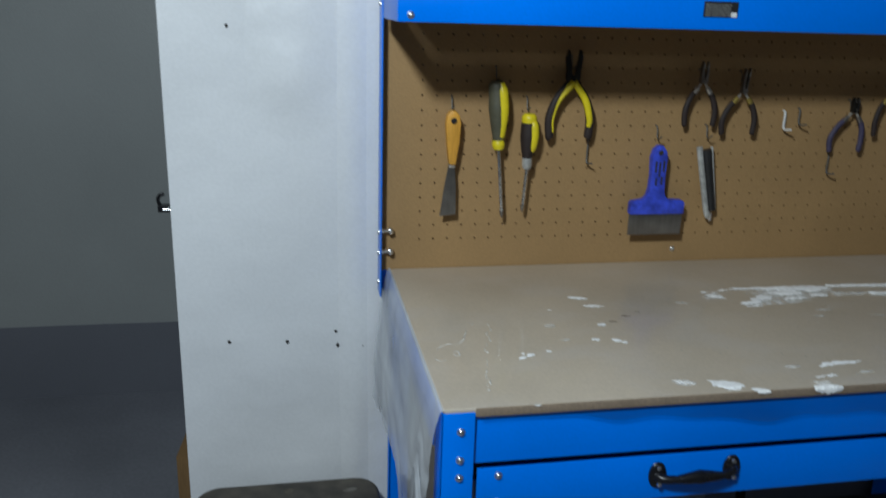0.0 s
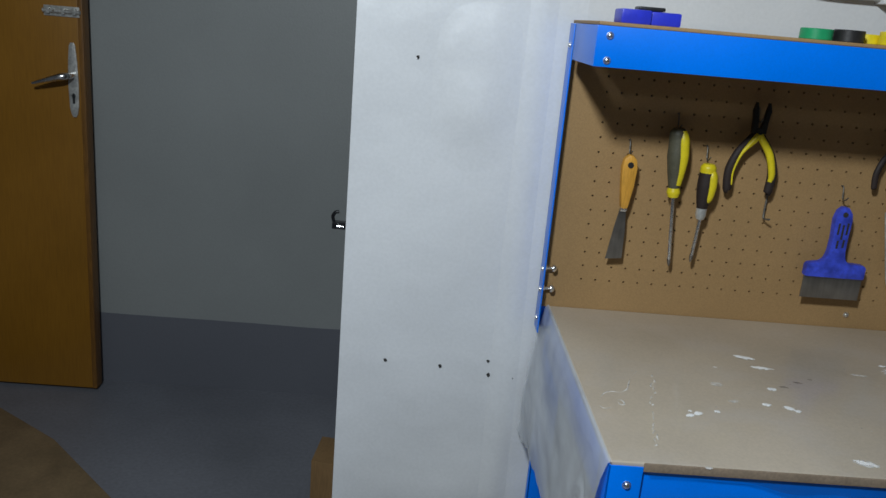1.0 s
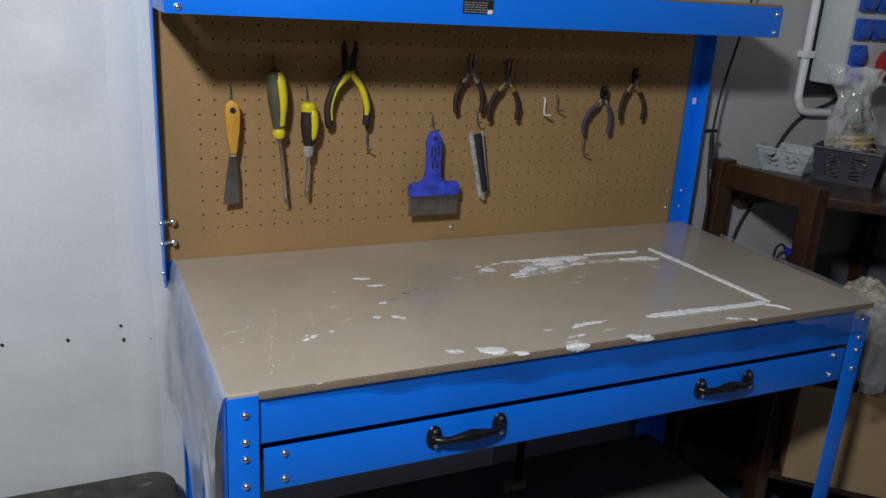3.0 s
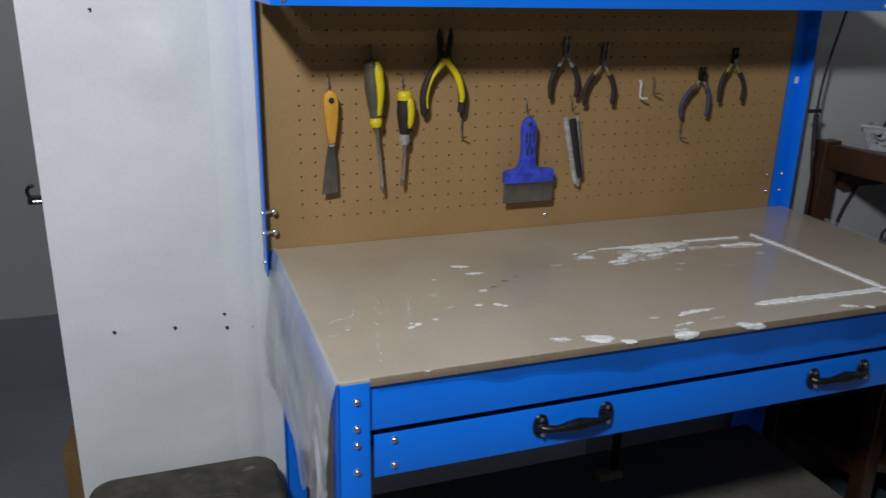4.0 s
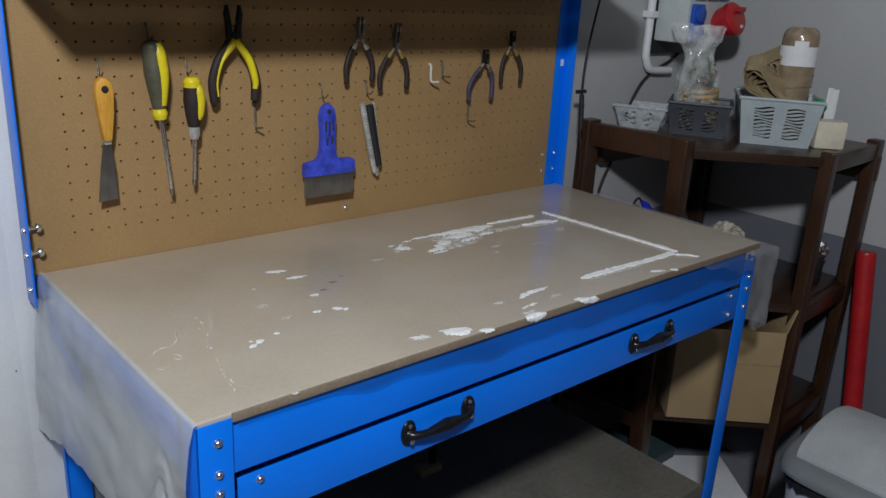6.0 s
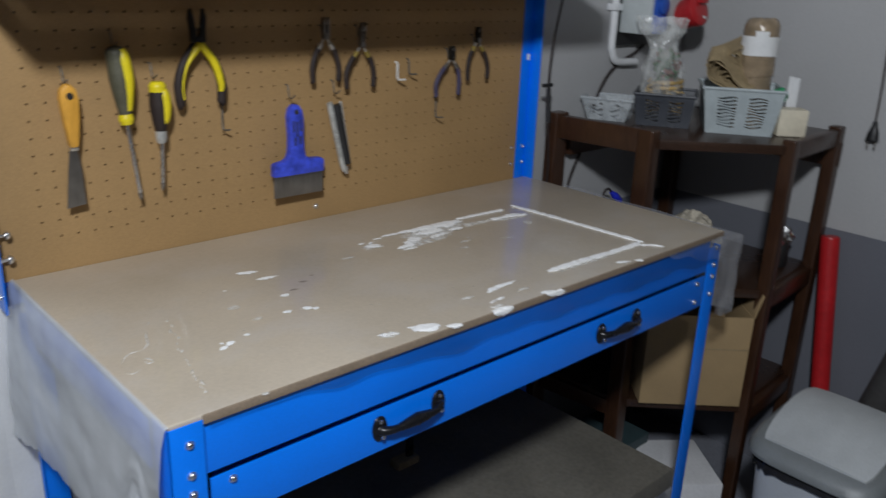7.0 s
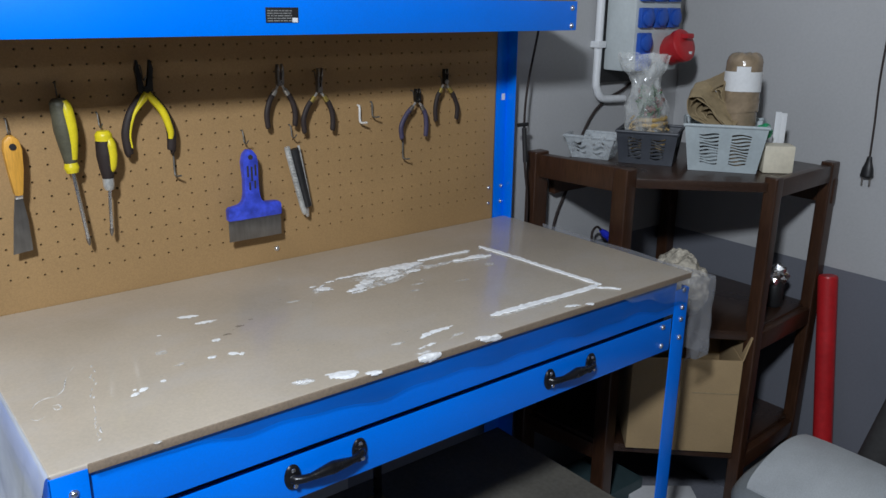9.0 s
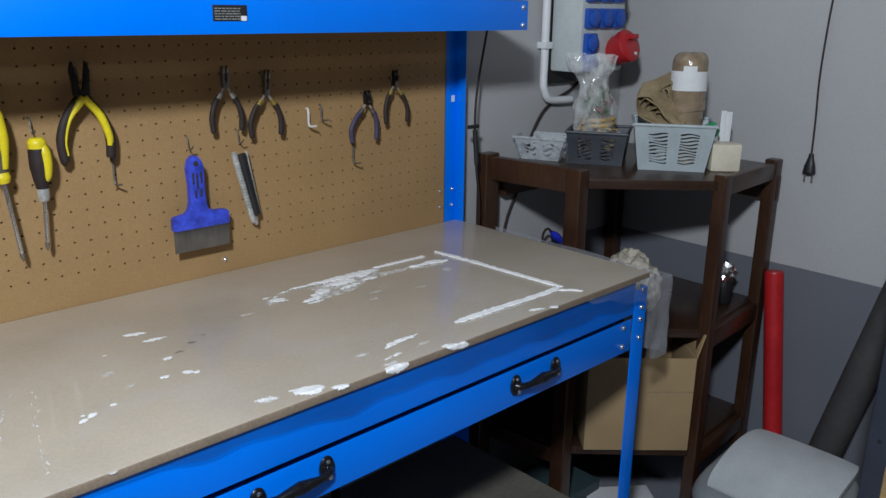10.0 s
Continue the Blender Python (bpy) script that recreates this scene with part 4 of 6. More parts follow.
# ---------------------------------------------------------------- tools on the pegboard
def hook(x, z, reach=0.030, drop=0.018, bare=False, bright=False):
    """A bent wire peg hook pushed into the board."""
    bm = bmesh.new()
    if bare:
        sweep(bm, [(x, 0.003, z), (x, -0.004, z), (x - 0.001, -0.008, z - 0.006), (x - 0.002, -0.010, z - drop + 0.004), (x - 0.001, -0.016, z - drop),
                   (x + 0.002, -0.014 - reach * 0.55, z - drop + 0.002)], 0.0022 if bright else 0.0017, seg=8, sub=4)
    else:
        sweep(bm, [(x, 0.003, z), (x, -0.006, z + 0.001), (x, -0.010, z - 0.008), (x, -0.012, z - drop), (x, -0.020, z - drop - 0.003), (x, -0.030, z - drop + 0.004)], 0.0012, seg=8, sub=4)
    return solid("peg_hook", bm, LIT_WIRE if bright else SHADED_WIRE, (x, 0, z), "bent zinc wire hook in the pegboard", "hook", "pegboard hooks")


# One zinc wire in two tones: dark for shaded hooks, pale for the lit one.
SHADED_WIRE = shade("shaded_zinc_wire", (0.15, 0.14, 0.12), 0.5, 0.5, 200, 0.1, 40, 0.15)
LIT_WIRE = shade("lit_zinc_wire", (0.80, 0.80, 0.77), 0.3, 0.25, 200, 0.05, 40, 0.1)


def putty_knife():
    k = thing("putty_knife", (0.106, -0.012, 1.12), "narrow putty knife with a yellow wooden handle", "putty knife")
    bm = bmesh.new()
    prism(bm, [(0.1040, 1.035), (0.1160, 1.035), (0.1216, 1.075), (0.1233, 1.105), (0.1203, 1.119), (0.1134, 1.1265), (0.1057, 1.1265), (0.0988, 1.119), (0.0967, 1.105), (0.0993, 1.075)], "y", -0.022, -0.006, 0.0045)
    part("handle", bm, HANDLE_WOOD, k)
    part("hang_hole", made(rod, (0.110, -0.0235, 1.110), (0.110, -0.005, 1.110), 0.005, seg=14), BLACK_PLASTIC, k)
    part("ferrule", made(box, 0.1045, 0.1155, -0.019, -0.009, 1.030, 1.043, 0.002), STEEL, k)
    part("blade", made(prism, [(0.1045, 1.034), (0.1150, 1.034), (0.1185, 0.998), (0.1195, 0.948), (0.0915, 0.945), (0.0985, 0.998)], "y", -0.0142, -0.0130), BLADE, k)
    k.location += Vector((0.003, -0.010, 0.008))


def screwdriver(x0, z0, x1, z1, x2, z2, r, clear, dark):
    """A screwdriver: handle top, handle end, tip."""
    d = thing("screwdriver", (x0, -0.02, z0), "screwdriver with a yellow and dark two-part grip", "screwdriver", "screwdrivers")
    a, b2, c = Vector((x0, -0.028, z0)), Vector((x1, -0.029, z1)), Vector((x2, -0.027, z2))
    p = lambda t: a.lerp(b2, t)  # noqa: E731
    tail, body = (0.18, 0.86) if not clear else (0.16, 0.80)
    if clear:
        part("end_cap", made(sweep, [p(0), p(0.06), p(tail)], [r * 0.7, r * 1.0, r * 1.0], seg=18, sub=3), YELLOW, d, "yellow end cap")
    else:
        part("end_cap", made(sweep, [p(-0.02), p(0.04), p(tail)], [r * 0.6, r * 0.98, r * 1.02], seg=18, sub=3), GREY_GRIP, d, "grey-green end cap")
    g = part("grip", made(sweep, [p(tail), p(0.4), p(0.62), p(body)], [r, r * 1.08, r * 0.90, r * 0.66], seg=18, sub=4), dark, d)
    bm = bmesh.new()
    off = Vector((r * 0.62, -r * 0.62, 0))
    sweep(bm, [p(0.02 if not clear else 0.12) + off * 0.55, p(0.14 if not clear else 0.22) + off * 0.85, p(0.4) + off * 0.95, p(0.60) + off * 0.80, p(0.80 if not clear else 0.70) + off * 0.35], [r * 0.50, r * 0.66, r * 0.64, r * 0.50, r * 0.52 if not clear else r * 0.30], seg=14, sub=4)
    part("grip_inlay", bm, YELLOW, g, "yellow inlay")
    part("collar", made(sweep, [p(body), p(0.93), p(1.0)], [r * 0.66, r * (0.80 if not clear else 0.66), r * (0.62 if not clear else 0.50)], seg=18, sub=3), YELLOW if not clear else ALU, d, "yellow collar" if not clear else "clear grey collar")
    w = (c - b2).normalized()
    part("shaft", made(rod, b2 - w * 0.004, c - w * 0.012, 0.0031, seg=12), STEEL, d)
    part("tip", made(sweep, [c - w * 0.013, c - w * 0.006, c], [0.0036, 0.0030, 0.0008], seg=8, sub=3), DULL_STEEL, d)


def pliers(x, top, pivot, end, half, r, grip, collar, jaw, label, tilt=0.0, cutter=False, inlay=None, skew=0.0):
    """Hanging pliers: jaws up, two bowed handles down."""
    d = thing("pliers", (x, -0.012, pivot), label, "pliers", "pliers on the pegboard")
    y = -0.022
    for s in (-1, 1):
        e = x + s * half + skew
        k = pivot
        pts = [(x + s * 0.0045, y, k - 0.004), (x + s * half * 0.30, y, k - (k - end) * 0.13), (x + s * half * 0.76 + skew * 0.4, y, k - (k - end) * 0.36),
               (e + s * half * 0.02, y, k - (k - end) * 0.66), (e - s * half * 0.02, y, end + 0.004), (e - s * half * 0.05, y, end)]
        if collar is not None:
            arm = part("arm", made(sweep, [pts[0], pts[1], tuple(Vector(pts[1]).lerp(Vector(pts[2]), 0.5))], [r * 0.50, r * 0.46, r * 0.5], seg=10, sub=4, flat=(1, 0.7)), TOOL_BRIGHT, d)
            part("grip_collar", made(sweep, [tuple(Vector(pts[1]).lerp(Vector(pts[2]), 0.05)), tuple(Vector(pts[1]).lerp(Vector(pts[2]), 0.55))], [r * 0.85, r * 1.0], seg=10), collar, arm)
            start = [tuple(Vector(pts[1]).lerp(Vector(pts[2]), 0.35)), *pts[2:]]
            part("grip", made(sweep, start, [r * 0.95, r * 1.0, r * 1.05, r, r * 0.6], seg=12, sub=5, flat=(1, 0.85)), grip, d)
        else:
            g = part("grip", made(sweep, pts, [r * 0.75, r * 0.95, r, r * 1.1, r, r * 0.6], seg=12, sub=6, flat=(1, 0.85)), grip, d)
            if inlay is not None:
                near, wide = (0.62, 0.24) if s < 0 else (0.30, 0.76)
                inner = [tuple(Vector(q) + Vector((-s * r * near, -r * (0.72 if s < 0 else 0.50), 0))) for q in pts]
                inner[4] = tuple(Vector(inner[3]).lerp(Vector(inner[4]), 0.75 if s < 0 else 0.45))
                part("grip_inlay", made(sweep, inner[:5], [r * 0.70, r * 0.80, r * (wide + 0.10), r * wide, r * wide * 0.7], seg=10, sub=5), inlay, g)
        w = 0.0050 if not cutter else 0.0066 if half < 0.034 else 0.0120
        lean = tilt * (top - pivot)
        gape = 0.0085 if half > 0.034 else 0.0030
        prof = [(x + s * 0.0006, pivot - 0.004), (x + s * w, pivot - 0.002), (x + s * w * 1.02, pivot + (top - pivot) * 0.35), (x + s * (w * 0.80 + gape * 0.6) + lean * 0.7, pivot + (top - pivot) * 0.72), (x + s * (w * 0.22 + gape) + lean, top), (x + s * (0.0008 + gape) + lean, top)]
        j = part("jaw", made(prism, prof[::s], "y", y - 0.005, y + 0.004, 0.0008), jaw, d)
        if half < 0.034:
            z1, z2 = pivot + (top - pivot) * 0.62, pivot + (top - pivot) * 0.96
            part("jaw_facet", made(prism, [(x + s * 0.0012 + lean * 0.6, z1), (x + s * 0.0046 + lean * 0.7, z1 + 0.003), (x + s * 0.0036 + lean, z2)][::s], "y", y - 0.0058, y - 0.0046, 0.0002), TOOL_BRIGHT if jaw is DULL_STEEL else DULL_STEEL, j, "bright ground facet")
    part("rivet", made(rod, (x, y - 0.0068, pivot + 0.002), (x, y + 0.005, pivot + 0.002), 0.0048, seg=14), DULL_STEEL if not cutter else jaw, d)


def wide_scraper():
    s = thing("scraper", (0.485, -0.014, 1.07), "wide paint scraper with a royal blue plastic handle", "scraper")
    bm = bmesh.new()
    prism(bm, [(0.4351, 0.948), (0.5384, 0.948), (0.5384, 0.969), (0.5343, 0.9735), (0.5061, 0.9755), (0.4997, 0.981), (0.4965, 0.993), (0.4956, 1.02), (0.4965, 1.05), (0.4942, 1.062), (0.4870, 1.072),
               (0.4779, 1.073), (0.4706, 1.065), (0.4669, 1.050), (0.4692, 1.02), (0.4683, 0.993), (0.4651, 0.981), (0.4587, 0.9755), (0.4387, 0.9725), (0.4351, 0.968)], "y", -0.026, -0.010, 0.0035)
    h = part("handle", bm, shade("worn_blue_plastic", (0.045, 0.075, 0.58), 0.42, 0, 120, 0.18, 45, 0.35), s)
    for x, z, l in ((0.4751, 1.035, 0.020), (0.4824, 1.030, 0.026), (0.4897, 1.036, 0.020), (0.4779, 1.008, 0.014), (0.4879, 1.010, 0.014)):
        part("slot", made(box, x - 0.0017, x + 0.0017, -0.0267, -0.0255, z - l / 2, z + l / 2, 0.0004), HOLE_DARK, h)
    part("hang_hole", made(rod, (0.4815, -0.0268, 1.060), (0.4815, -0.009, 1.060), 0.0045, seg=14), HOLE_DARK, h)
    part("blade", made(box, 0.4362, 0.5385, -0.0192, -0.0180, 0.909, 0.955, 0.0003), BLADE, s, "bare grey steel blade")
    s.location += Vector((0.0035, -0.010, 0.004))


def box_cutter():
    k = thing("utility_knife", (0.58, -0.012, 1.065), "silver metal snap-off utility knife with ribbed grip", "knife")
    a, b2 = Vector((0.5735, -0.018, 1.070)), Vector((0.603, -0.018, 0.942))
    p = lambda t: a.lerp(b2, t)  # noqa: E731
    off = Vector((-0.0065, 0, -0.001))
    part("body", made(sweep, [p(0) + off, p(0.06) + off, p(0.9) + off * 0.8, p(1) + off * 0.3], [0.0045, 0.0062, 0.0060, 0.004], seg=12, sub=4, flat=(1, 0.75)), ALU, k)
    part("channel", made(sweep, [p(0.02) + Vector((0.0050, -0.004, 0)), p(0.90) + Vector((0.0040, -0.004, 0))], [0.0082, 0.0064], seg=10, flat=(1, 0.8)), BLACK_PLASTIC, k)
    part("back_rail", made(sweep, [p(0.0) + Vector((0.0160, -0.001, 0.002)), p(0.9) + Vector((0.0105, -0.001, 0))], [0.0026, 0.0026], seg=8), ALU, k)
    for j in range(16):
        q = p(0.1 + 0.045 * j) + off + Vector((-0.0020, -0.0038, 0))
        part("rib", made(rod, q + Vector((-0.004, 0, 0)), q + Vector((0.0035, -0.001, 0.001)), 0.0013, seg=6), ALU, k)
    part("nose", made(sweep, [p(0.94), p(1.0), p(1.06)], [0.006, 0.005, 0.003], seg=10, flat=(1, 0.5)), STEEL, k)
    part("slider", made(box, p(0.1).x + 0.008, p(0.1).x + 0.013, -0.024, -0.016, 1.051, 1.063, 0.001), BLACK_PLASTIC, k)


hook(0.113, 1.155)
hook(0.187, 1.204)
hook(0.2435, 1.155)
putty_knife()
screwdriver(0.184, 1.182, 0.192, 1.070, 0.2045, 0.949, 0.0142, False, GREY_GRIP)
screwdriver(0.2435, 1.130, 0.2435, 1.036, 0.240, 0.959, 0.0130, True, BLACK_RUBBER)
pliers(0.317, 1.236, 1.188, 1.087, 0.0355, 0.0074, BLACK_RUBBER, None, DARK_STEEL, "combination pliers with yellow and black grips", cutter=True, inlay=YELLOW)
hook(0.318, 1.225)
hook(0.360, 1.088, 0.024, 0.046, True)
wide_scraper()
hook(0.486, 1.106)
box_cutter()
hook(0.581, 1.108)
pliers(0.556, 1.221, 1.187, 1.109, 0.0275, 0.0050, BLACK_RUBBER, TOOL_BRIGHT, DULL_STEEL, "small side cutters with dark red-brown grips", cutter=True)
pliers(0.635, 1.211, 1.170, 1.094, 0.0305, 0.0050, BLACK_RUBBER, BRASS, DULL_STEEL, "small needle-nose pliers with dark grips and yellow collars", tilt=0.06, skew=-0.003)
pliers(0.861, 1.162, 1.138, 1.063, 0.0310, 0.0049, VIOLET_RUBBER, DULL_STEEL, DARK_STEEL, "small worn pliers with faded violet grips", cutter=True, skew=-0.008)
pliers(0.933, 1.198, 1.170, 1.092, 0.0285, 0.0047, BLACK_RUBBER, BRASS, DARK_STEEL, "small pliers with dark grips and brass collars", skew=0.004)
for hx, hz in ((0.556, 1.205), (0.635, 1.203), (0.861, 1.155), (0.933, 1.180)):
    hook(hx, hz)
hook(0.733, 1.134, 0.026, 0.032, True, True)
hook(0.762, 1.139, 0.026, 0.028, True)
hook(0.836, 1.058, 0.026, 0.038, True)


# ---------------------------------------------------------------- on the upper shelf
DECK = 1.3394


def ring_of_tape(x, y, r, h, core, material, label, z=DECK):
    bm = bmesh.new()
    seg = 40
    prof = [(core, 0.0), (r - 0.001, 0.0), (r, 0.001), (r, h - 0.001), (r - 0.001, h), (core, h)]
    rings = [[bm.verts.new((x + a * math.cos(2 * math.pi * i / seg), y + a * math.sin(2 * math.pi * i / seg), z + c)) for i in range(seg)] for a, c in prof]
    for p, q in zip(rings, rings[1:] + rings[:1]):
        for i in range(seg):
            bm.faces.new((p[i], p[(i + 1) % seg], q[(i + 1) % seg], q[i]))
    t = thing("tape_roll", (x, y, z), label, "tape", "tape rolls on the shelf")
    part("tape", bm, material, t)
    bm = bmesh.new()
    rings = [[bm.verts.new((x + a * math.cos(2 * math.pi * i / seg), y + a * math.sin(2 * math.pi * i / seg), z + c)) for i in range(seg)] for a, c in ((core - 0.0015, 0.0), (core - 0.0002, 0.0), (core - 0.0002, h), (core - 0.0015, h))]
    for p, q in zip(rings, rings[1:] + rings[:1]):
        for i in range(seg):
            bm.faces.new((p[i], p[(i + 1) % seg], q[(i + 1) % seg], q[i]))
    part("core", bm, CARDBOARD, t)


ring_of_tape(0.318, -0.155, 0.0225, 0.0155, 0.016, GREEN, "roll of green insulating tape")
ring_of_tape(0.363, -0.16, 0.0210, 0.0170, 0.016, BLACK_PLASTIC, "roll of black insulating tape")
ring_of_tape(0.405, -0.13, 0.0190, 0.0140, 0.013, YELLOW, "small roll of yellow insulating tape")
ring_of_tape(0.432, -0.165, 0.0250, 0.0190, 0.016, YELLOW, "roll of yellow insulating tape")
ring_of_tape(0.482, -0.15, 0.0170, 0.0150, 0.012, BLACK_PLASTIC, "small roll of black insulating tape")


def blue_case():
    c = thing("small_case", (0.078, -0.14, DECK), "small royal blue plastic case with a dark clip", "case")
    part("case_half", made(box, 0.034, 0.077, -0.165, -0.115, DECK, DECK + 0.020, 0.003), ROYAL_BLUE, c)
    part("case_half", made(box, 0.0775, 0.121, -0.160, -0.115, DECK, DECK + 0.019, 0.003), ROYAL_BLUE, c)
    part("clip", made(box, 0.060, 0.098, -0.155, -0.125, DECK + 0.0195, DECK + 0.025, 0.002), BLACK_PLASTIC, c)


blue_case()


DULL_RED = shade("dull_red_wire", (0.22, 0.03, 0.035), 0.5)
OLIVE = shade("olive_twig", (0.10, 0.12, 0.04), 0.8)


def shelf_clutter():
    """Cable ties, coiled wire and bits in a heap on the shelf."""
    h = thing("cable_heap", (0.68, -0.12, DECK), "heap of loose wires, cable ties and clear wrapping", "cables")
    rng = random.Random(8)
    for k in range(9):
        c = Vector((rng.uniform(0.60, 0.78), rng.uniform(-0.16, -0.06), DECK + rng.uniform(0.006, 0.03)))
        pts = [c + Vector((rng.uniform(-0.06, 0.06), rng.uniform(-0.035, 0.035), rng.uniform(-0.004, 0.05))) for _ in range(6)]
        for p in pts:
            p.z = max(p.z, DECK + 0.004)
            p.y = max(min(p.y, -0.03), -0.19)
        part("wire", made(sweep, pts, 0.0019, seg=7, sub=6), (BLACK_RUBBER, DULL_RED, TWIG, BLACK_RUBBER, OLIVE)[k % 5], h)
    for k in range(2):
        part("plastic_strip", made(box, -0.006, 0.006, -0.003, 0.003, 0.0, 0.074 - 0.026 * k, 0.001, pose(0.572 + 0.016 * k, -0.16, DECK + 0.004, 8 * k - 6, 38 + 5 * k, 12 * k)), WHITE_PLASTIC, h)
    bm = bmesh.new()
    bmesh.ops.create_icosphere(bm, subdivisions=4, radius=1)
    for v in bm.verts:
        v.co *= 1 + 0.35 * noise.noise(v.co * 2.3)
        v.co = Vector((0.61 + 0.04 * v.co.x, -0.09 + 0.03 * v.co.y, DECK + 0.050 + 0.034 * v.co.z))
    part("wrapping", bm, clear_film("loose_clear_wrapping", (0.62, 0.64, 0.63), 0.04, 0.32, 0.12, 30), h, "crumpled clear wrapping")


shelf_clutter()


def small_tin(x, y, r, h, material, label):
    t = thing("jar", (x, y, DECK), label, "jar", "jars on the shelf")
    part("jar_body", made(lathe, [(r * 0.94, 0), (r, 0.003), (r, h * 0.8), (r * 0.9, h * 0.86)], (x, y, DECK), 28), material, t)
    part("lid", made(lathe, [(r * 0.93, h * 0.86), (r * 0.95, h * 0.87), (r * 0.95, h), (r * 0.88, h * 1.02)], (x, y, DECK), 28), BLACK_PLASTIC, t)


small_tin(0.735, -0.165, 0.030, 0.030, BLACK_PLASTIC, "low black round tin on the shelf")
small_tin(0.835, -0.11, 0.034, 0.085, WHITE_PLASTIC, "white plastic jar with a dark lid")
ring_of_tape(0.80, -0.165, 0.035, 0.02, 0.026, WHITE_PLASTIC, "coil of white cable")


def power_drill_case():
    bm = bmesh.new()
    box(bm, 0.66, 0.86, -0.075, -0.008, DECK, DECK + 0.13, 0.012)
    c = solid("dark_box", bm, BLACK_PLASTIC, (0.76, -0.05, DECK), "dark plastic box on the upper shelf", "box")
    return c


power_drill_case()


# ---------------------------------------------------------------- beside and under the bench
def step_stool():
    s = thing("step_stool", (-0.173, -0.14, 0), "low black plastic step stool with a dusty scratched top", "stool")

    def top(bm):
        b = bmesh.new()
        box(b, -0.340, -0.008, -0.285, -0.004, 0.405, 0.452)
        vertical = [e for e in b.edges if abs(e.verts[0].co.z - e.verts[1].co.z) > 0.01]
        bmesh.ops.bevel(b, geom=vertical, offset=0.045, segments=7, profile=0.5, affect="EDGES")
        rim = [e for e in b.edges if e.verts[0].co.z > 0.45 and e.verts[1].co.z > 0.45]
        bmesh.ops.bevel(b, geom=rim, offset=0.012, segments=4, profile=0.5, affect="EDGES")
        merge(bm, b)

    part("seat", made(top), STOOL_TOP, s)
    for x0, y0 in ((-0.325, -0.27), (-0.023, -0.27), (-0.325, -0.02), (-0.023, -0.02)):
        sx, sy = (1 if x0 < -0.2 else -1), (1 if y0 < -0.1 else -1)
        part("leg", made(sweep, [(x0 + sx * 0.025, y0 + sy * 0.022, 0.41), (x0 + sx * 0.012, y0 + sy * 0.011, 0.2), (x0 + sx * 0.012, y0 + sy * 0.011, 0.0)], [0.02, 0.019, 0.017], seg=14), BLACK_PLASTIC, s)
    for y in (-0.268, -0.021):
        part("side_panel", made(box, -0.30, -0.048, y - 0.003, y + 0.003, 0.28, 0.41, 0.001), BLACK_PLASTIC, s)
    rng = random.Random(2)
    for k in range(16):
        x, y, w = rng.uniform(-0.29, -0.06), rng.uniform(-0.25, -0.04), rng.uniform(0.004, 0.014)
        bm = bmesh.new()
        n = 11
        turn, slim = rng.uniform(0, 3.1), rng.uniform(0.25, 0.8)
        ring = []
        for q in range(n):
            a, rr = 2 * math.pi * q / n, w * rng.uniform(0.5, 1.1)
            u, v = rr * math.cos(a), rr * slim * math.sin(a)
            ring.append(bm.verts.new((x + u * math.cos(turn) - v * math.sin(turn), y + u * math.sin(turn) + v * math.cos(turn), 0.4524)))
        bm.faces.new(ring)
        part("dust_spot", bm, STOOL_DUST, s)


def stool_marks():
    """A raised name panel, too worn to read, and one pale patch on the stool's top."""
    s = bpy.data.objects["step_stool"]
    m = pose(-0.160, -0.140, 0.4521, 0, 0, -9)
    for a in ((-0.065, 0.065, 0.027, 0.030), (-0.065, 0.065, -0.030, -0.027), (-0.065, -0.062, -0.027, 0.027), (0.062, 0.065, -0.027, 0.027)):
        part("raised_edge", made(box, *a, 0.0, 0.0011, 0.0003, m), STOOL_DUST, s)
    for k in range(4):
        part("worn_bar", made(box, -0.045 + 0.024 * k, -0.030 + 0.024 * k, -0.012, 0.012, 0.0, 0.0007, 0.0002, m), STOOL_DUST, s)
    bm = bmesh.new()
    bm.faces.new([bm.verts.new((-0.062 + 0.013 * math.cos(a), -0.050 + 0.006 * math.sin(a + 0.3), 0.4523)) for a in [6.283 * q / 16 for q in range(16)]])
    part("dust_spot", bm, shade("pale_grey_spot", (0.16, 0.15, 0.13), 0.8), s)


STOOL_DUST = shade("pale_stool_dust", (0.085, 0.075, 0.058), 0.9, 0, 200, 0.3, 60, 0.3)
step_stool()
stool_marks()
bpy.data.objects["step_stool"].scale.z = 0.975


def bench_clamp():
    c = thing("bar_clamp", (0.675, -0.14, 0.33), "black bar clamp standing on the lower board", "clamp")
    part("bar", made(box, 0.667, 0.683, -0.144, -0.136, 0.345, 0.70, 0.001), BLACK_IRON, c)
    part("foot", made(box, 0.635, 0.69, -0.155, -0.125, 0.3305, 0.347, 0.003), KRAFT, c, "small wooden foot")
    part("jaw", made(box, 0.655, 0.70, -0.152, -0.128, 0.60, 0.625, 0.003), BLACK_IRON, c)


bench_clamp()
b = bmesh.new()
box(b, 1.255, 1.41, -0.26, -0.10, 0.0, 0.17, 0.004)
solid("storage_tub", b, shade("teal_grey_plastic", (0.038, 0.064, 0.070), 0.5), (1.33, -0.18, 0), "small teal-grey plastic tub on the floor", "tub")


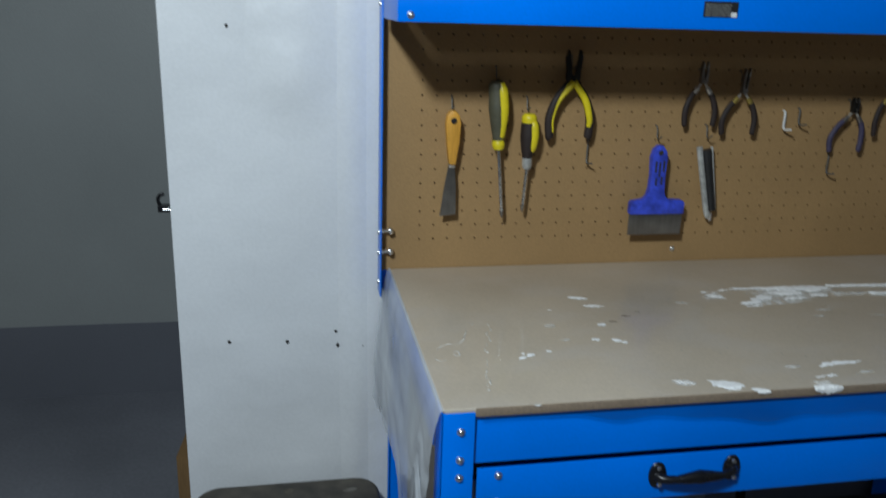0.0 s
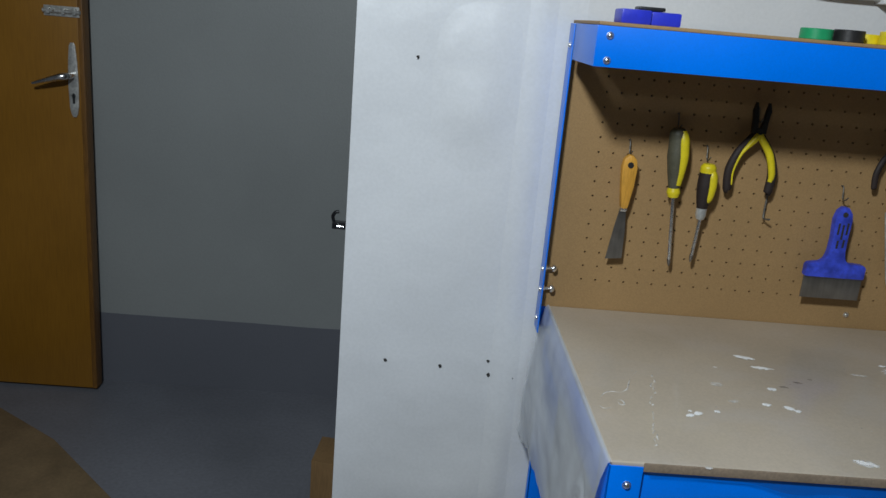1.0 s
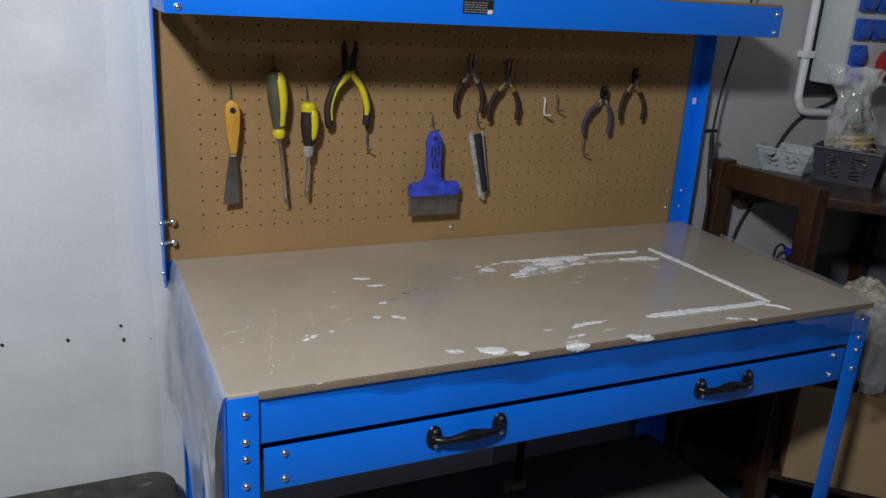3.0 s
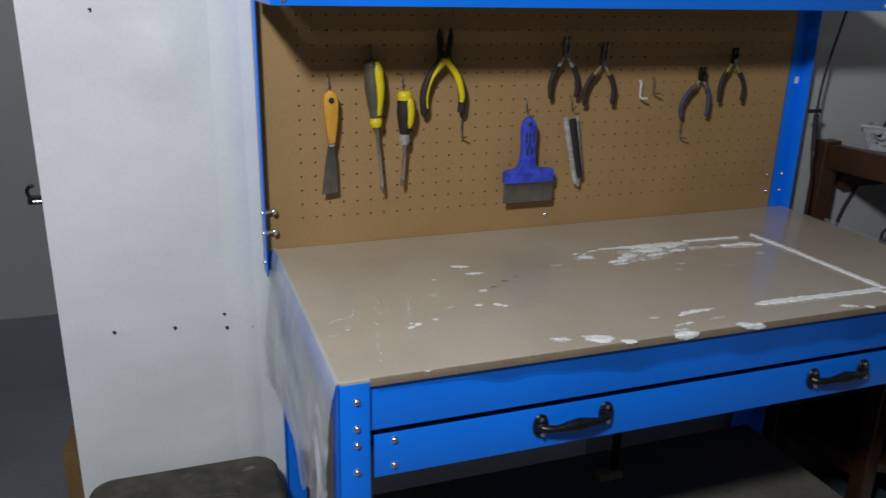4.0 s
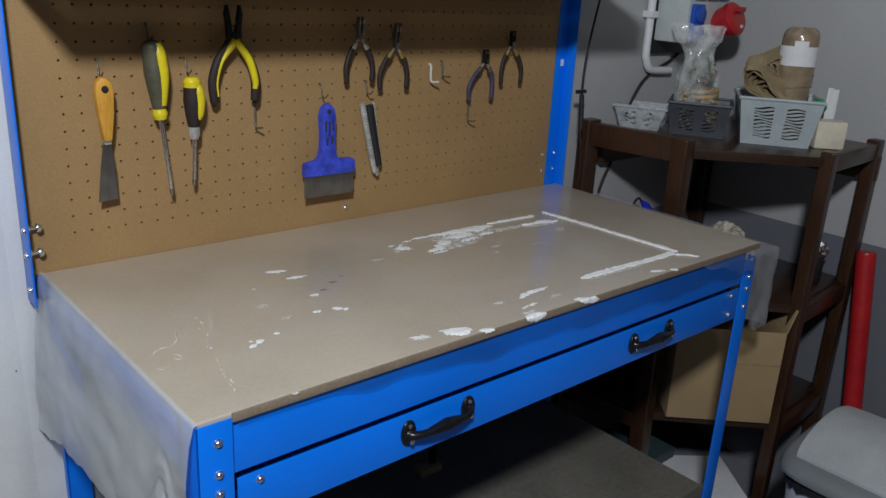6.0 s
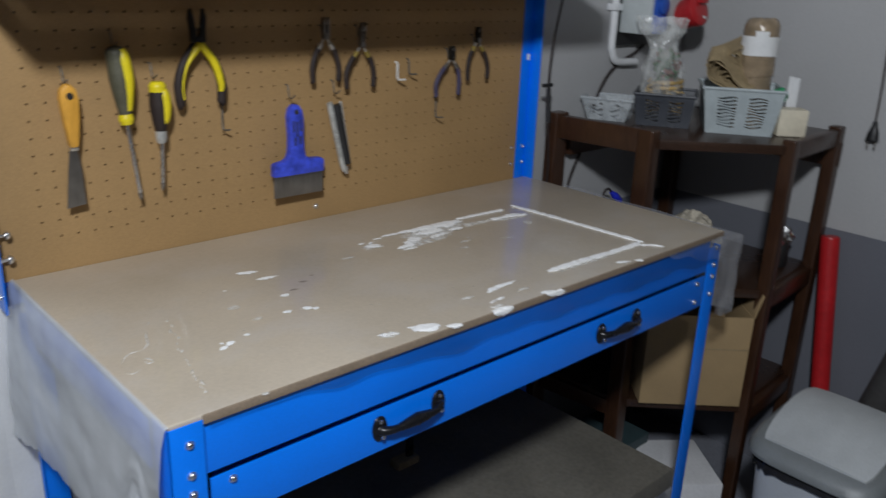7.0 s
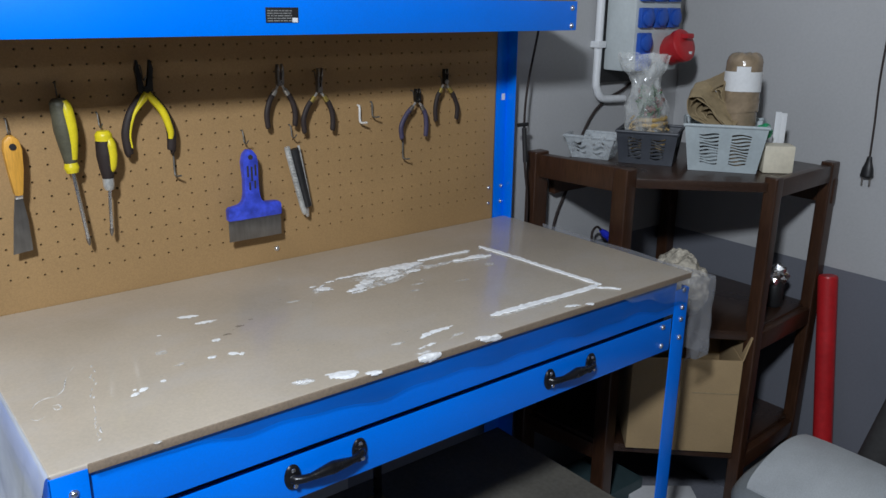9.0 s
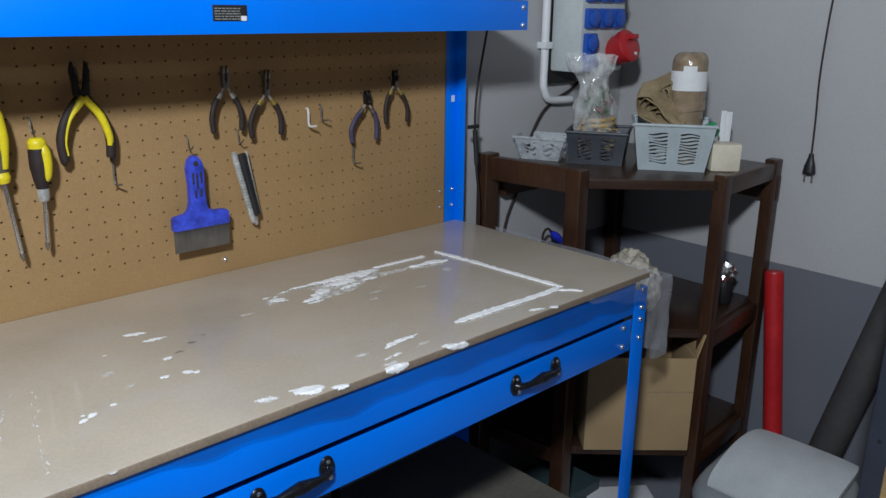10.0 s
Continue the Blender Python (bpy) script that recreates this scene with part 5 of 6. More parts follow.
# ---------------------------------------------------------------- wall fittings
def conduits():
    c = thing("conduit", (1.430, 0.0, 1.1), "white plastic electrical conduit clipped to the wall", "conduit", "wall conduits")
    part("pipe", made(sweep, [(1.430, 0.004, 2.45), (1.430, 0.004, 1.8), (1.430, 0.004, 1.25), (1.430, 0.004, 1.15), (1.436, 0.004, 1.127), (1.448, 0.004, 1.109), (1.47, 0.004, 1.101), (1.54, 0.004, 1.098)], 0.0098, seg=16, sub=5), WHITE_PLASTIC, c)
    for z in (1.235, 1.75):
        part("clip", made(box, 1.416, 1.444, -0.010, WALL_Y, z - 0.008, z + 0.008, 0.002), WHITE_PLASTIC, c)
    c = thing("conduit", (0.55, 0.0, 1.42), "white plastic conduit running along the wall above the shelf", "conduit", "wall conduits")
    part("pipe", made(sweep, [(0.345, 0.003, 2.45), (0.345, 0.003, 1.9), (0.345, 0.003, 1.50), (0.347, 0.003, 1.455), (0.362, 0.003, 1.430), (0.392, 0.003, 1.420), (0.55, 0.003, 1.420), (0.70, 0.003, 1.422)], 0.0112, seg=16, sub=5), WHITE_PLASTIC, c)
    for x in (0.49, 0.625):
        part("clip", made(box, x - 0.008, x + 0.008, -0.012, WALL_Y, 1.404, 1.437, 0.002), WHITE_PLASTIC, c)


conduits()


def socket_box():
    s = thing("socket_box", (1.545, -0.03, 1.19), "pale grey wall box with blue sockets and a red power socket", "socket box")
    part("back_plate", made(box, 1.458, 1.655, WALL_Y - 0.016, WALL_Y - 0.001, 1.168, 1.64, 0.001), BLACK_PLASTIC, s, "black backing plate")
    part("housing", made(box, 1.468, 1.640, -0.088, WALL_Y - 0.017, 1.200, 1.62, 0.006), BOX_GREY, s)
    for r, z in enumerate((1.385, 1.325, 1.268, 1.226)):
        for k in range(3 if r < 2 else 1):
            x = 1.499 + 0.052 * k
            bm = bmesh.new()
            box(bm, x - 0.022, x + 0.022, -0.099, -0.086, z - 0.023, z + 0.023, 0.004)
            cap = part("socket", bm, SOCKET_BLUE, s, "blue flap socket")
            part("flap", made(lathe, [(0.019, 0), (0.019, 0.006), (0.015, 0.0085)], (x, -0.099, z), 22, pose(0, 0, 0, 90, 0, 0)), SOCKET_BLUE, cap)
    tilt = Matrix.Translation((1.603, -0.086, 1.244)) @ pose(0, 0, 0, 68, 0, 0)
    bm = bmesh.new()
    lathe(bm, [(0.030, -0.005), (0.036, 0.004), (0.037, 0.035), (0.040, 0.037), (0.040, 0.050), (0.034, 0.056), (0.020, 0.058)], (0, 0, 0), 28, tilt)
    red = part("power_socket", bm, SOCKET_RED, s, "red round power socket")
    part("hinge", made(box, 1.590, 1.616, -0.150, -0.108, 1.278, 1.290, 0.003), SOCKET_RED, red)
    part("tag", made(box, 1.604, 1.616, -0.1485, -0.146, 1.236, 1.248, 0.001), WHITE_PAPER, red)
    s.location += Vector((-0.019, 0.0, -0.026))


socket_box()


def cord(name, pts, r, label, material=BLACK_RUBBER):
    bm = bmesh.new()
    sweep(bm, pts, r, seg=8, sub=8)
    return solid(name, bm, material, pts[-1], label, "cable", "loose cables")


cord("cable", [(1.215, -0.03, 1.40), (1.19, -0.03, 1.275), (1.158, -0.035, 1.15), (1.143, -0.045, 1.06), (1.146, -0.05, 0.97), (1.162, -0.045, 0.90), (1.168, -0.04, 0.80), (1.165, -0.04, 0.5)], 0.0026, "thin black cable hanging beside the blue post")
cord("cable", [(1.60, 0.012, 1.15), (1.549, 0.012, 1.121), (1.49, 0.012, 1.10), (1.439, 0.012, 1.068), (1.398, 0.012, 1.008), (1.385, 0.012, 0.955), (1.37, 0.012, 0.905), (1.321, 0.012, 0.812), (1.30, 0.010, 0.70)], 0.0036, "black cable running down the wall behind the shelf unit")
bm = bmesh.new()
rod(bm, (1.143, -0.045, 1.062), (1.146, -0.05, 0.985), 0.0055, seg=10)
solid("cable_switch", bm, BLACK_PLASTIC, (1.145, -0.047, 1.02), "small black in-line switch on a thin cable", "switch")
bm = bmesh.new()
box(bm, 1.118, 1.150, -0.052, -0.046, 1.066, 1.074, 0.001)
solid("cable_tie", bm, BLACK_PLASTIC, (1.13, -0.05, 1.07), "black cable tie round the blue post", "cable tie")


def blue_clip():
    c = thing("blue_plug", (1.44, -0.03, 0.632), "blue plastic plug with a black cable loop", "plug")
    part("plug_body", made(sweep, [(1.448, -0.03, 0.770), (1.464, -0.033, 0.757), (1.482, -0.036, 0.741)], [0.005, 0.0105, 0.009], seg=12), ROYAL_BLUE, c)
    part("loop", made(sweep, [(1.450, -0.03, 0.769), (1.434, -0.03, 0.781), (1.418, -0.03, 0.773), (1.415, -0.03, 0.750), (1.420, -0.03, 0.70), (1.425, -0.035, 0.6355)], 0.0032, seg=8), BLACK_RUBBER, c)


blue_clip()


def hanging_plug():
    x, y = 1.770, -0.528
    c = thing("power_cord", (x, y, 0.935), "black power cord with a two-pin plug hanging on the wall", "power cord")
    part("cord", made(sweep, [(x, y + 0.008, 2.45), (x, y + 0.004, 1.9), (x, y - 0.004, 1.5), (x, y + 0.004, 1.30), (x - 0.001, y + 0.006, 1.18), (x, y + 0.002, 1.08), (x, y, 1.0)], 0.0024, seg=8, sub=8), BLACK_RUBBER, c)
    part("plug", made(sweep, [(x, y, 1.004), (x, y, 0.992), (x, y, 0.976), (x, y, 0.960), (x, y, 0.957)], [0.0045, 0.006, 0.0105, 0.0125, 0.011], seg=14, sub=3, flat=(0.9, 1.2), up=(0, 1, 0)), BLACK_PLASTIC, c)
    for s in (-1, 1):
        part("pin", made(rod, (x, y + s * 0.0085, 0.958), (x, y + s * 0.0085, 0.938), 0.0022, seg=8), DULL_STEEL, c)


hanging_plug()


# ---------------------------------------------------------------- corner shelf unit
DECKS = (0.970, 0.628, 0.325)
PENTA = [(1.226, -0.004), (1.246, -0.248), (1.464, -0.462), (1.758, -0.445), (1.758, -0.004)]


def corner_unit():
    s = thing("corner_shelf", (1.5, -0.25, 0), "dark-stained wooden corner shelf unit with three decks", "shelf")
    for z in DECKS:
        part("deck", made(prism, PENTA, "z", z - 0.022, z, 0.003), DARK_WOOD_DECK, s)
    posts = {"a": (1.222, -0.014, 0.998, 0.045, 0.032), "b": (1.252, -0.250, 0.992, 0.034, 0.040), "c": (1.480, -0.466, 0.982, 0.028, 0.030),
             "d": (1.748, -0.452, 0.984, 0.034, 0.030), "e": (1.754, -0.012, 0.965, 0.034, 0.034)}
    for x, y, h, wx, wy in posts.values():
        part("post", made(box, x - wx / 2, x + wx / 2, y - wy / 2, y + wy / 2, 0.0, h, 0.004, None, 3), DARK_WOOD, s)
    for z0, z1 in ((0.938, 0.992), (0.581, 0.624), (0.275, 0.315)):
        part("rail", made(prism, [(1.238, -0.230), (1.262, -0.230), (1.237, -0.030), (1.213, -0.030)], "z", z0, z1, 0.003), DARK_WOOD, s)
        part("rail", made(prism, [(1.492, -0.480), (1.733, -0.465), (1.733, -0.442), (1.492, -0.457)], "z", z0, z1 if z1 < 0.9 else 0.978, 0.003), DARK_WOOD, s)
    part("back_rail", made(box, 1.285, 1.73, -0.012, 0.006, 0.885, 0.945, 0.003), DARK_WOOD, s)
    part("back_rail", made(box, 1.746, 1.762, -0.47, -0.03, 0.885, 0.945, 0.003), DARK_WOOD, s)


corner_unit()
FACE = -52.0


def basket(x, y, wide, deep, tall, material, label, slots, flare=0.18, thick=0.0022, turn=FACE):
    """A tapered plastic basket whose front lower-left corner stands at x, y, with slots cut through its sides."""
    m = pose(x, y, DECKS[0] + 0.0005, 0, 0, turn)
    t = thing("basket", (x, y, DECKS[0]), label, "basket", "baskets on the shelf unit")
    f = flare * tall

    def ring(z, inset=0.0):
        g = f * z / tall - inset
        return [(-g, -g), (wide + g, -g), (wide + g, deep + g), (-g, deep + g)]

    def wall_cells(bm, side):
        """Two columns of short wavy slots between plain strips."""
        low, high, sub = 0.13, 0.86, 7
        zs = [0.0, *[tall * (low + (high - low) * k / (2 * slots + 1)) for k in range(2 * slots + 2)], tall]
        cols = ((0.17, 0.42), (0.58, 0.83))
        us = [0.0, *[cols[0][0] + (cols[0][1] - cols[0][0]) * k / sub for k in range(sub + 1)], *[cols[1][0] + (cols[1][1] - cols[1][0]) * k / sub for k in range(sub + 1)], 1.0]
        wave = 0.30 * tall * (high - low) / (2 * slots + 1)
        for inset, flip in ((0.0, False), (thick, True)):
            def at(iu, iz):
                z = zs[iz]
                if 1 < iz < len(zs) - 2:
                    z += 2.0 * wave * math.sin(6.5 * (us[iu] - 0.5) * 3 + 0.5 * iz)
                r = ring(z, inset)
                a, b2 = Vector(r[side]), Vector(r[(side + 1) % 4])
                p = a.lerp(b2, us[iu])
                return bm.verts.new((p.x, p.y, z))
            for iu in range(len(us) - 1):
                for iz in range(len(zs) - 1):
                    if (1 <= iu <= sub or sub + 2 <= iu <= 2 * sub + 1) and 0 < iz < len(zs) - 2 and iz % 2 == 0:
                        continue
                    q = [at(iu, iz), at(iu + 1, iz), at(iu + 1, iz + 1), at(iu, iz + 1)]
                    bm.faces.new(q[::-1] if flip else q)
        bmesh.ops.remove_doubles(bm, verts=bm.verts, dist=1e-6)

    for side in range(4):
        bm = bmesh.new()
        wall_cells(bm, side)
        bmesh.ops.transform(bm, matrix=m, verts=bm.verts)
        part("side", bm, material, t, smooth=False)
    bm = bmesh.new()
    box(bm, 0.001, wide - 0.001, 0.001, deep - 0.001, 0.0, 0.003)
    bmesh.ops.transform(bm, matrix=m, verts=bm.verts)
    part("base", bm, material, t)
    bm = bmesh.new()
    r = ring(tall)
    for a, b2 in zip(r, r[1:] + r[:1]):
        rod(bm, (*a, tall), (*b2, tall), 0.0038, seg=8)
    bmesh.ops.transform(bm, matrix=m, verts=bm.verts)
    part("rim", bm, material, t)
    return m


LIGHT = basket(1.441, -0.276, 0.146, 0.122, 0.104, BASKET_LIGHT, "light grey slotted plastic basket on the shelf unit", 10, 0.15, turn=-55)
DARK = basket(1.380, -0.126, 0.122, 0.120, 0.075, BASKET_DARK, "dark grey slotted plastic basket on the shelf unit", 7, 0.12, turn=-60)
basket(1.340, -0.012, 0.092, 0.060, 0.054, clear_film("clear_basket_plastic", (0.62, 0.66, 0.68), 0.25, 0.60, 0.2, 40), "small clear plastic basket on the shelf unit", 3, 0.30, turn=-66)


def taped_jar():
    c = LIGHT @ Vector((0.100, 0.068, 0.004))
    x, y, z = c
    j = thing("taped_bottle", (x, y, z), "brown tape-wrapped bottle with a white paper label", "bottle")
    prof = [(0.036, 0), (0.039, 0.004), (0.039, 0.06), (0.0385, 0.10), (0.0372, 0.128), (0.0392, 0.135), (0.0392, 0.16), (0.0395, 0.222), (0.0392, 0.236), (0.036, 0.246),
            (0.030, 0.252), (0.022, 0.2545), (0.014, 0.253), (0.006, 0.250)]
    bm = bmesh.new()
    lathe(bm, prof, (0, 0, 0), 48)
    for v in bm.verts:
        a = math.atan2(v.co.y, v.co.x)
        k = 1 + 0.018 * noise.noise((2 * math.cos(a), 2 * math.sin(a), v.co.z * 26)) + 0.006 * math.sin(7 * a + v.co.z * 140)
        v.co.x, v.co.y = x + v.co.x * k, y + v.co.y * k
        v.co.z += z + (0.004 * noise.noise((3 * math.cos(a), 3 * math.sin(a), 4.0)) if v.co.z > 0.24 else 0.0)
    part("bottle_body", bm, PACK_TAPE, j)

    def wrapped(bm, a0, a1, z0, z1, r, slope=0.0):
        sheet(bm, 26, 3, lambda u, v: (x + r * math.cos(math.radians(a0 + (a1 - a0) * u)), y + r * math.sin(math.radians(a0 + (a1 - a0) * u)),
                                       z + z0 + (z1 - z0) * v + slope * u + 0.0012 * noise.noise((6 * u, 4 * v, r * 900))))

    label = part("label", made(wrapped, 130, 400, 0.172, 0.215, 0.0408), WHITE_PAPER, j, "creased white paper band")
    part("torn_corner", made(wrapped, 190, 232, 0.196, 0.227, 0.0412), WHITE_PAPER, label)
    part("tape_strip", made(wrapped, 120, 400, 0.118, 0.140, 0.0405, 0.022), PACK_TAPE, j)
    part("tape_strip", made(wrapped, 150, 330, 0.150, 0.166, 0.0406, -0.03), PACK_TAPE, j)


def kraft_roll():
    r = thing("paper_roll", tuple(LIGHT @ Vector((0.034, 0.040, 0.005))), "crumpled folded tan kraft paper stuffed in the basket", "paper roll")
    across = LIGHT.to_3x3() @ Vector((0.6, 0, 0))
    rng = random.Random(17)
    hook_shape = [(0.088, 0.104), (0.046, 0.108), (0.010, 0.124), (-0.014, 0.150), (-0.012, 0.172), (0.006, 0.176), (0.026, 0.160), (0.050, 0.134), (0.080, 0.108)]
    flap = [(-0.012, 0.164), (0.008, 0.172), (0.028, 0.184), (0.052, 0.200), (0.062, 0.198), (0.060, 0.182), (0.070, 0.160), (0.082, 0.120)]
    tail = [(0.030, 0.176), (0.040, 0.186), (0.048, 0.176), (0.052, 0.150), (0.066, 0.126), (0.090, 0.106)]
    folds = [[(0.072 + (u - 0.072) * q, 0.108 + (w - 0.108) * q) for u, w in hook_shape] for q in (1.0, 0.90, 0.77, 0.62, 0.48)]
    folds += [flap, [(u - 0.004, 0.110 + (w - 0.110) * 0.90) for u, w in flap], tail]
    for n, fold in enumerate(folds):
        path = smooth_path([(u + rng.uniform(-0.003, 0.003), 0.0, z + rng.uniform(-0.003, 0.003)) for u, z in fold], 8)
        last, front, deep = len(path) - 1, (0.004 + 0.005 * n if n < 5 else 0.020 + 0.004 * n), rng.uniform(0.050, 0.085)

        def fn(u, v, path=path, last=last, n=n, front=front, deep=deep):
            p = path[min(last, round(u * last))]
            wob = 0.006 * noise.noise((5 * u, 3 * v, n * 7.3))
            return LIGHT @ Vector((p.x + wob + 0.012 * v, front + deep * v + 0.010 * noise.noise((4 * u, 0.0, n * 3.1)), max(0.012, p.z - 0.012 + 0.028 * v) + wob))

        def thick(bm, fn=fn, last=last):
            sheet(bm, last, 6, fn)
            ext = bmesh.ops.extrude_face_region(bm, geom=bm.faces[:])
            for v in [g for g in ext["geom"] if isinstance(g, bmesh.types.BMVert)]:
                v.co += (across + Vector((0, 0, 0.5))) * 0.0022
            bmesh.ops.recalc_face_normals(bm, faces=bm.faces)

        part("paper_fold", made(thick), KRAFT, r)
    bm = bmesh.new()
    p = LIGHT @ Vector((0.155, 0.02, 0.095))
    bmesh.ops.create_icosphere(bm, subdivisions=3, radius=0.016)
    for v in bm.verts:
        v.co = Vector(p) + v.co * (1 + 0.4 * noise.noise(v.co * 90))
    part("green_scrap", bm, GREEN, r, "scrap of green plastic")


taped_jar()
kraft_roll()


def plastic_bag():
    c = DARK @ Vector((0.058, 0.055, 0.004))
    x, y, z = c
    g = thing("plastic_bag", (x, y, z), "clear plastic bag of dry yellow bits standing in a basket", "plastic bag")

    across, ahead = DARK.to_3x3() @ Vector((1, 0, 0)), DARK.to_3x3() @ Vector((0, 1, 0))

    def skin(bm):
        seg, rows = 40, 30
        prof = [(0.0, 0.040), (0.06, 0.045), (0.14, 0.046), (0.24, 0.047), (0.34, 0.048), (0.50, 0.043), (0.62, 0.036), (0.72, 0.029), (0.80, 0.031), (0.88, 0.042), (1.0, 0.048)]
        rings = []
        for k in range(rows + 1):
            t = k / rows
            r = float(np.interp(t, [p[0] for p in prof], [p[1] for p in prof]))
            ring = []
            for i in range(seg):
                a = 2 * math.pi * i / seg
                w = 1 + 0.22 * min(1.0, 3 * t) * noise.noise((2.2 * math.cos(a), 2.2 * math.sin(a), 5 * t)) + 0.05 * math.sin(9 * a + 7 * t) * t + 0.05 * noise.noise((6 * math.cos(a), 6 * math.sin(a), 12 * t))
                k = min(1.0, max(0.0, (t - 0.68) / 0.22))
                p = Vector((x, y, z)) + across * (1.08 * r * w * math.cos(a) * (1 + 0.18 * k)) + ahead * (1.08 * r * w * math.sin(a) * (1 - 0.55 * k))
                p += Vector((-0.014, 0.022, 0.243)) * t + Vector((0, 0, 0.002 + 0.007 * t * noise.noise((2.5 * math.cos(a), 2.5 * math.sin(a), 9.0))))
                ring.append(bm.verts.new(p))
            rings.append(ring)
        for p, q in zip(rings, rings[1:]):
            for i in range(seg):
                bm.faces.new((p[i], p[(i + 1) % seg], q[(i + 1) % seg], q[i]))

    part("bag_skin", made(skin), BAG_FILM, g)
    rng = random.Random(5)

    def bits(bm):
        for k in range(140):
            a, r = rng.uniform(0, 6.28), 0.046 * math.sqrt(rng.random())
            p = Vector((x + r * math.cos(a), y + r * math.sin(a), z + rng.uniform(0.02, 0.100)))
            d = Vector((rng.uniform(-1, 1), rng.uniform(-1, 1), rng.uniform(-0.6, 0.9))).normalized() * rng.uniform(0.010, 0.022)
            rod(bm, p - d * 0.5, p + d * 0.5, rng.uniform(0.0022, 0.0045), seg=6)

    part("tan_coil", made(sweep, [(x - 0.006 + 0.034 * math.cos(q), y - 0.008 + 0.030 * math.sin(q), z + 0.078 + 0.0019 * q) for q in [0.45 * k for k in range(30)]], 0.0050, seg=8, sub=2), TWIG, g, "coil of tan cord")
    ob = part("dry_bits", made(bits), TWIG, g, "dry yellow bits")
    ob["kind"] = "stuff"

    def leaves(bm):
        for k in range(110):
            a, r = rng.uniform(0, 6.28), 0.024 * math.sqrt(rng.random())
            h = rng.uniform(0.085, 0.165)
            p = Vector((x + r * math.cos(a) - 0.05 * h, y + r * math.sin(a) - 0.010 + 0.08 * h, z + h))
            d = Vector((rng.uniform(-0.6, 0.6), rng.uniform(-0.6, 0.6), rng.uniform(-0.3, 1.0))).normalized() * rng.uniform(0.012, 0.03)
            rod(bm, p - d * 0.5, p + d * 0.5, 0.0027, seg=5)

    def scraps(bm):
        for k in range(26):
            a, r = rng.uniform(0, 6.28), 0.026 * math.sqrt(rng.random())
            p = Vector((x + r * math.cos(a), y + r * math.sin(a), z + rng.uniform(0.085, 0.165)))
            d = Vector((rng.uniform(-1, 1), rng.uniform(-1, 1), rng.uniform(-1, 1))).normalized() * 0.012
            rod(bm, p - d, p + d, 0.006, seg=6)

    part("red_brown_scraps", made(scraps), shade("red_brown_scrap", (0.16, 0.05, 0.035), 0.6), g, "dark red-brown scraps")["kind"] = "stuff"
    part("dark_bits", made(leaves), shade("dry_green_brown", (0.05, 0.12, 0.045), 0.8), g, "dull green and brown bits")["kind"] = "stuff"


plastic_bag()


def ivory_block():
    m = pose(1.547, -0.398, DECKS[0] + 0.0005, 0, 0, -45)
    t = thing("ivory_box", (1.56, -0.44, DECKS[0]), "ivory box with an upright white stick behind it", "box")
    bm = bmesh.new()
    box(bm, 0, 0.066, 0, 0.05, 0, 0.062, 0.004)
    bmesh.ops.transform(bm, matrix=m, verts=bm.verts)
    part("block", bm, IVORY, t)
    for k, (u, v, h) in enumerate(((0.030, 0.060, 0.130), (0.0435, 0.062, 0.127))):
        bm = bmesh.new()
        box(bm, u, u + 0.013, v, v + 0.006, 0, h, 0.001)
        bmesh.ops.transform(bm, matrix=m, verts=bm.verts)
        part("stick", bm, WHITE_PLASTIC, t, "white flat stick")


ivory_block()


def carton():
    m = pose(1.273, -0.299, DECKS[2] + 0.0005, 0, 0, -43)
    c = thing("cardboard_box", (1.40, -0.33, DECKS[2]), "brown cardboard box with open flaps on the lower deck", "cardboard box")
    for n, a in (("panel", (0, 0.245, 0, 0.003, 0, 0.235)), ("panel", (0, 0.245, 0.177, 0.18, 0, 0.235)), ("panel", (0, 0.003, 0.003, 0.177, 0, 0.235)), ("panel", (0.242, 0.245, 0.003, 0.177, 0, 0.235)), ("bottom", (0.003, 0.242, 0.003, 0.177, 0, 0.003))):
        part(n, made(box, *a, 0.0005, m), CARDBOARD, c)
    part("flap", made(box, -0.002, 0.001, 0.0, 0.18, 0.0, 0.06, 0.0004, m @ pose(0.245, 0, 0.234, 0, 14, 0)), CARDBOARD, c)
    part("flap", made(box, 0.0, 0.24, -0.002, 0.001, 0.0, 0.07, 0.0004, m @ pose(0, 0.18, 0.234, -20, 0, 0)), CARDBOARD, c)
    part("crease", made(box, 0.14, 0.244, -0.0012, 0.0006, 0.150, 0.153, 0.0003, m), KRAFT, c)


carton()
bm = bmesh.new()
box(bm, 0, 0.17, 0, 0.20, 0.0, 0.142, 0.004, pose(1.258, -0.385, 0.0, 0, 0, -38))
solid("white_carton", bm, shade("dull_white_board", (0.72, 0.72, 0.73), 0.8, 0, 120, 0.05, 9, 0.10), (1.36, -0.38, 0), "plain white carton on the floor under the shelf unit", "carton")


def fleece(x, y, z, sx, sy, sz, seed, name, material, label):
    bm = bmesh.new()
    bmesh.ops.create_icosphere(bm, subdivisions=5, radius=1)
    for v in bm.verts:
        p = v.co.copy()
        k = 1 + 0.22 * noise.noise(p * 1.6 + Vector((seed, 0, 0))) + 0.12 * noise.noise(p * 5 + Vector((0, seed, 0))) + 0.05 * noise.noise(p * 14)
        v.co = Vector((x + sx * p.x * k, y + sy * p.y * k, max(z, z + sz * 0.95 + sz * p.z * k)))
    solid(name, bm, material, (x, y, z), label, "cloth")


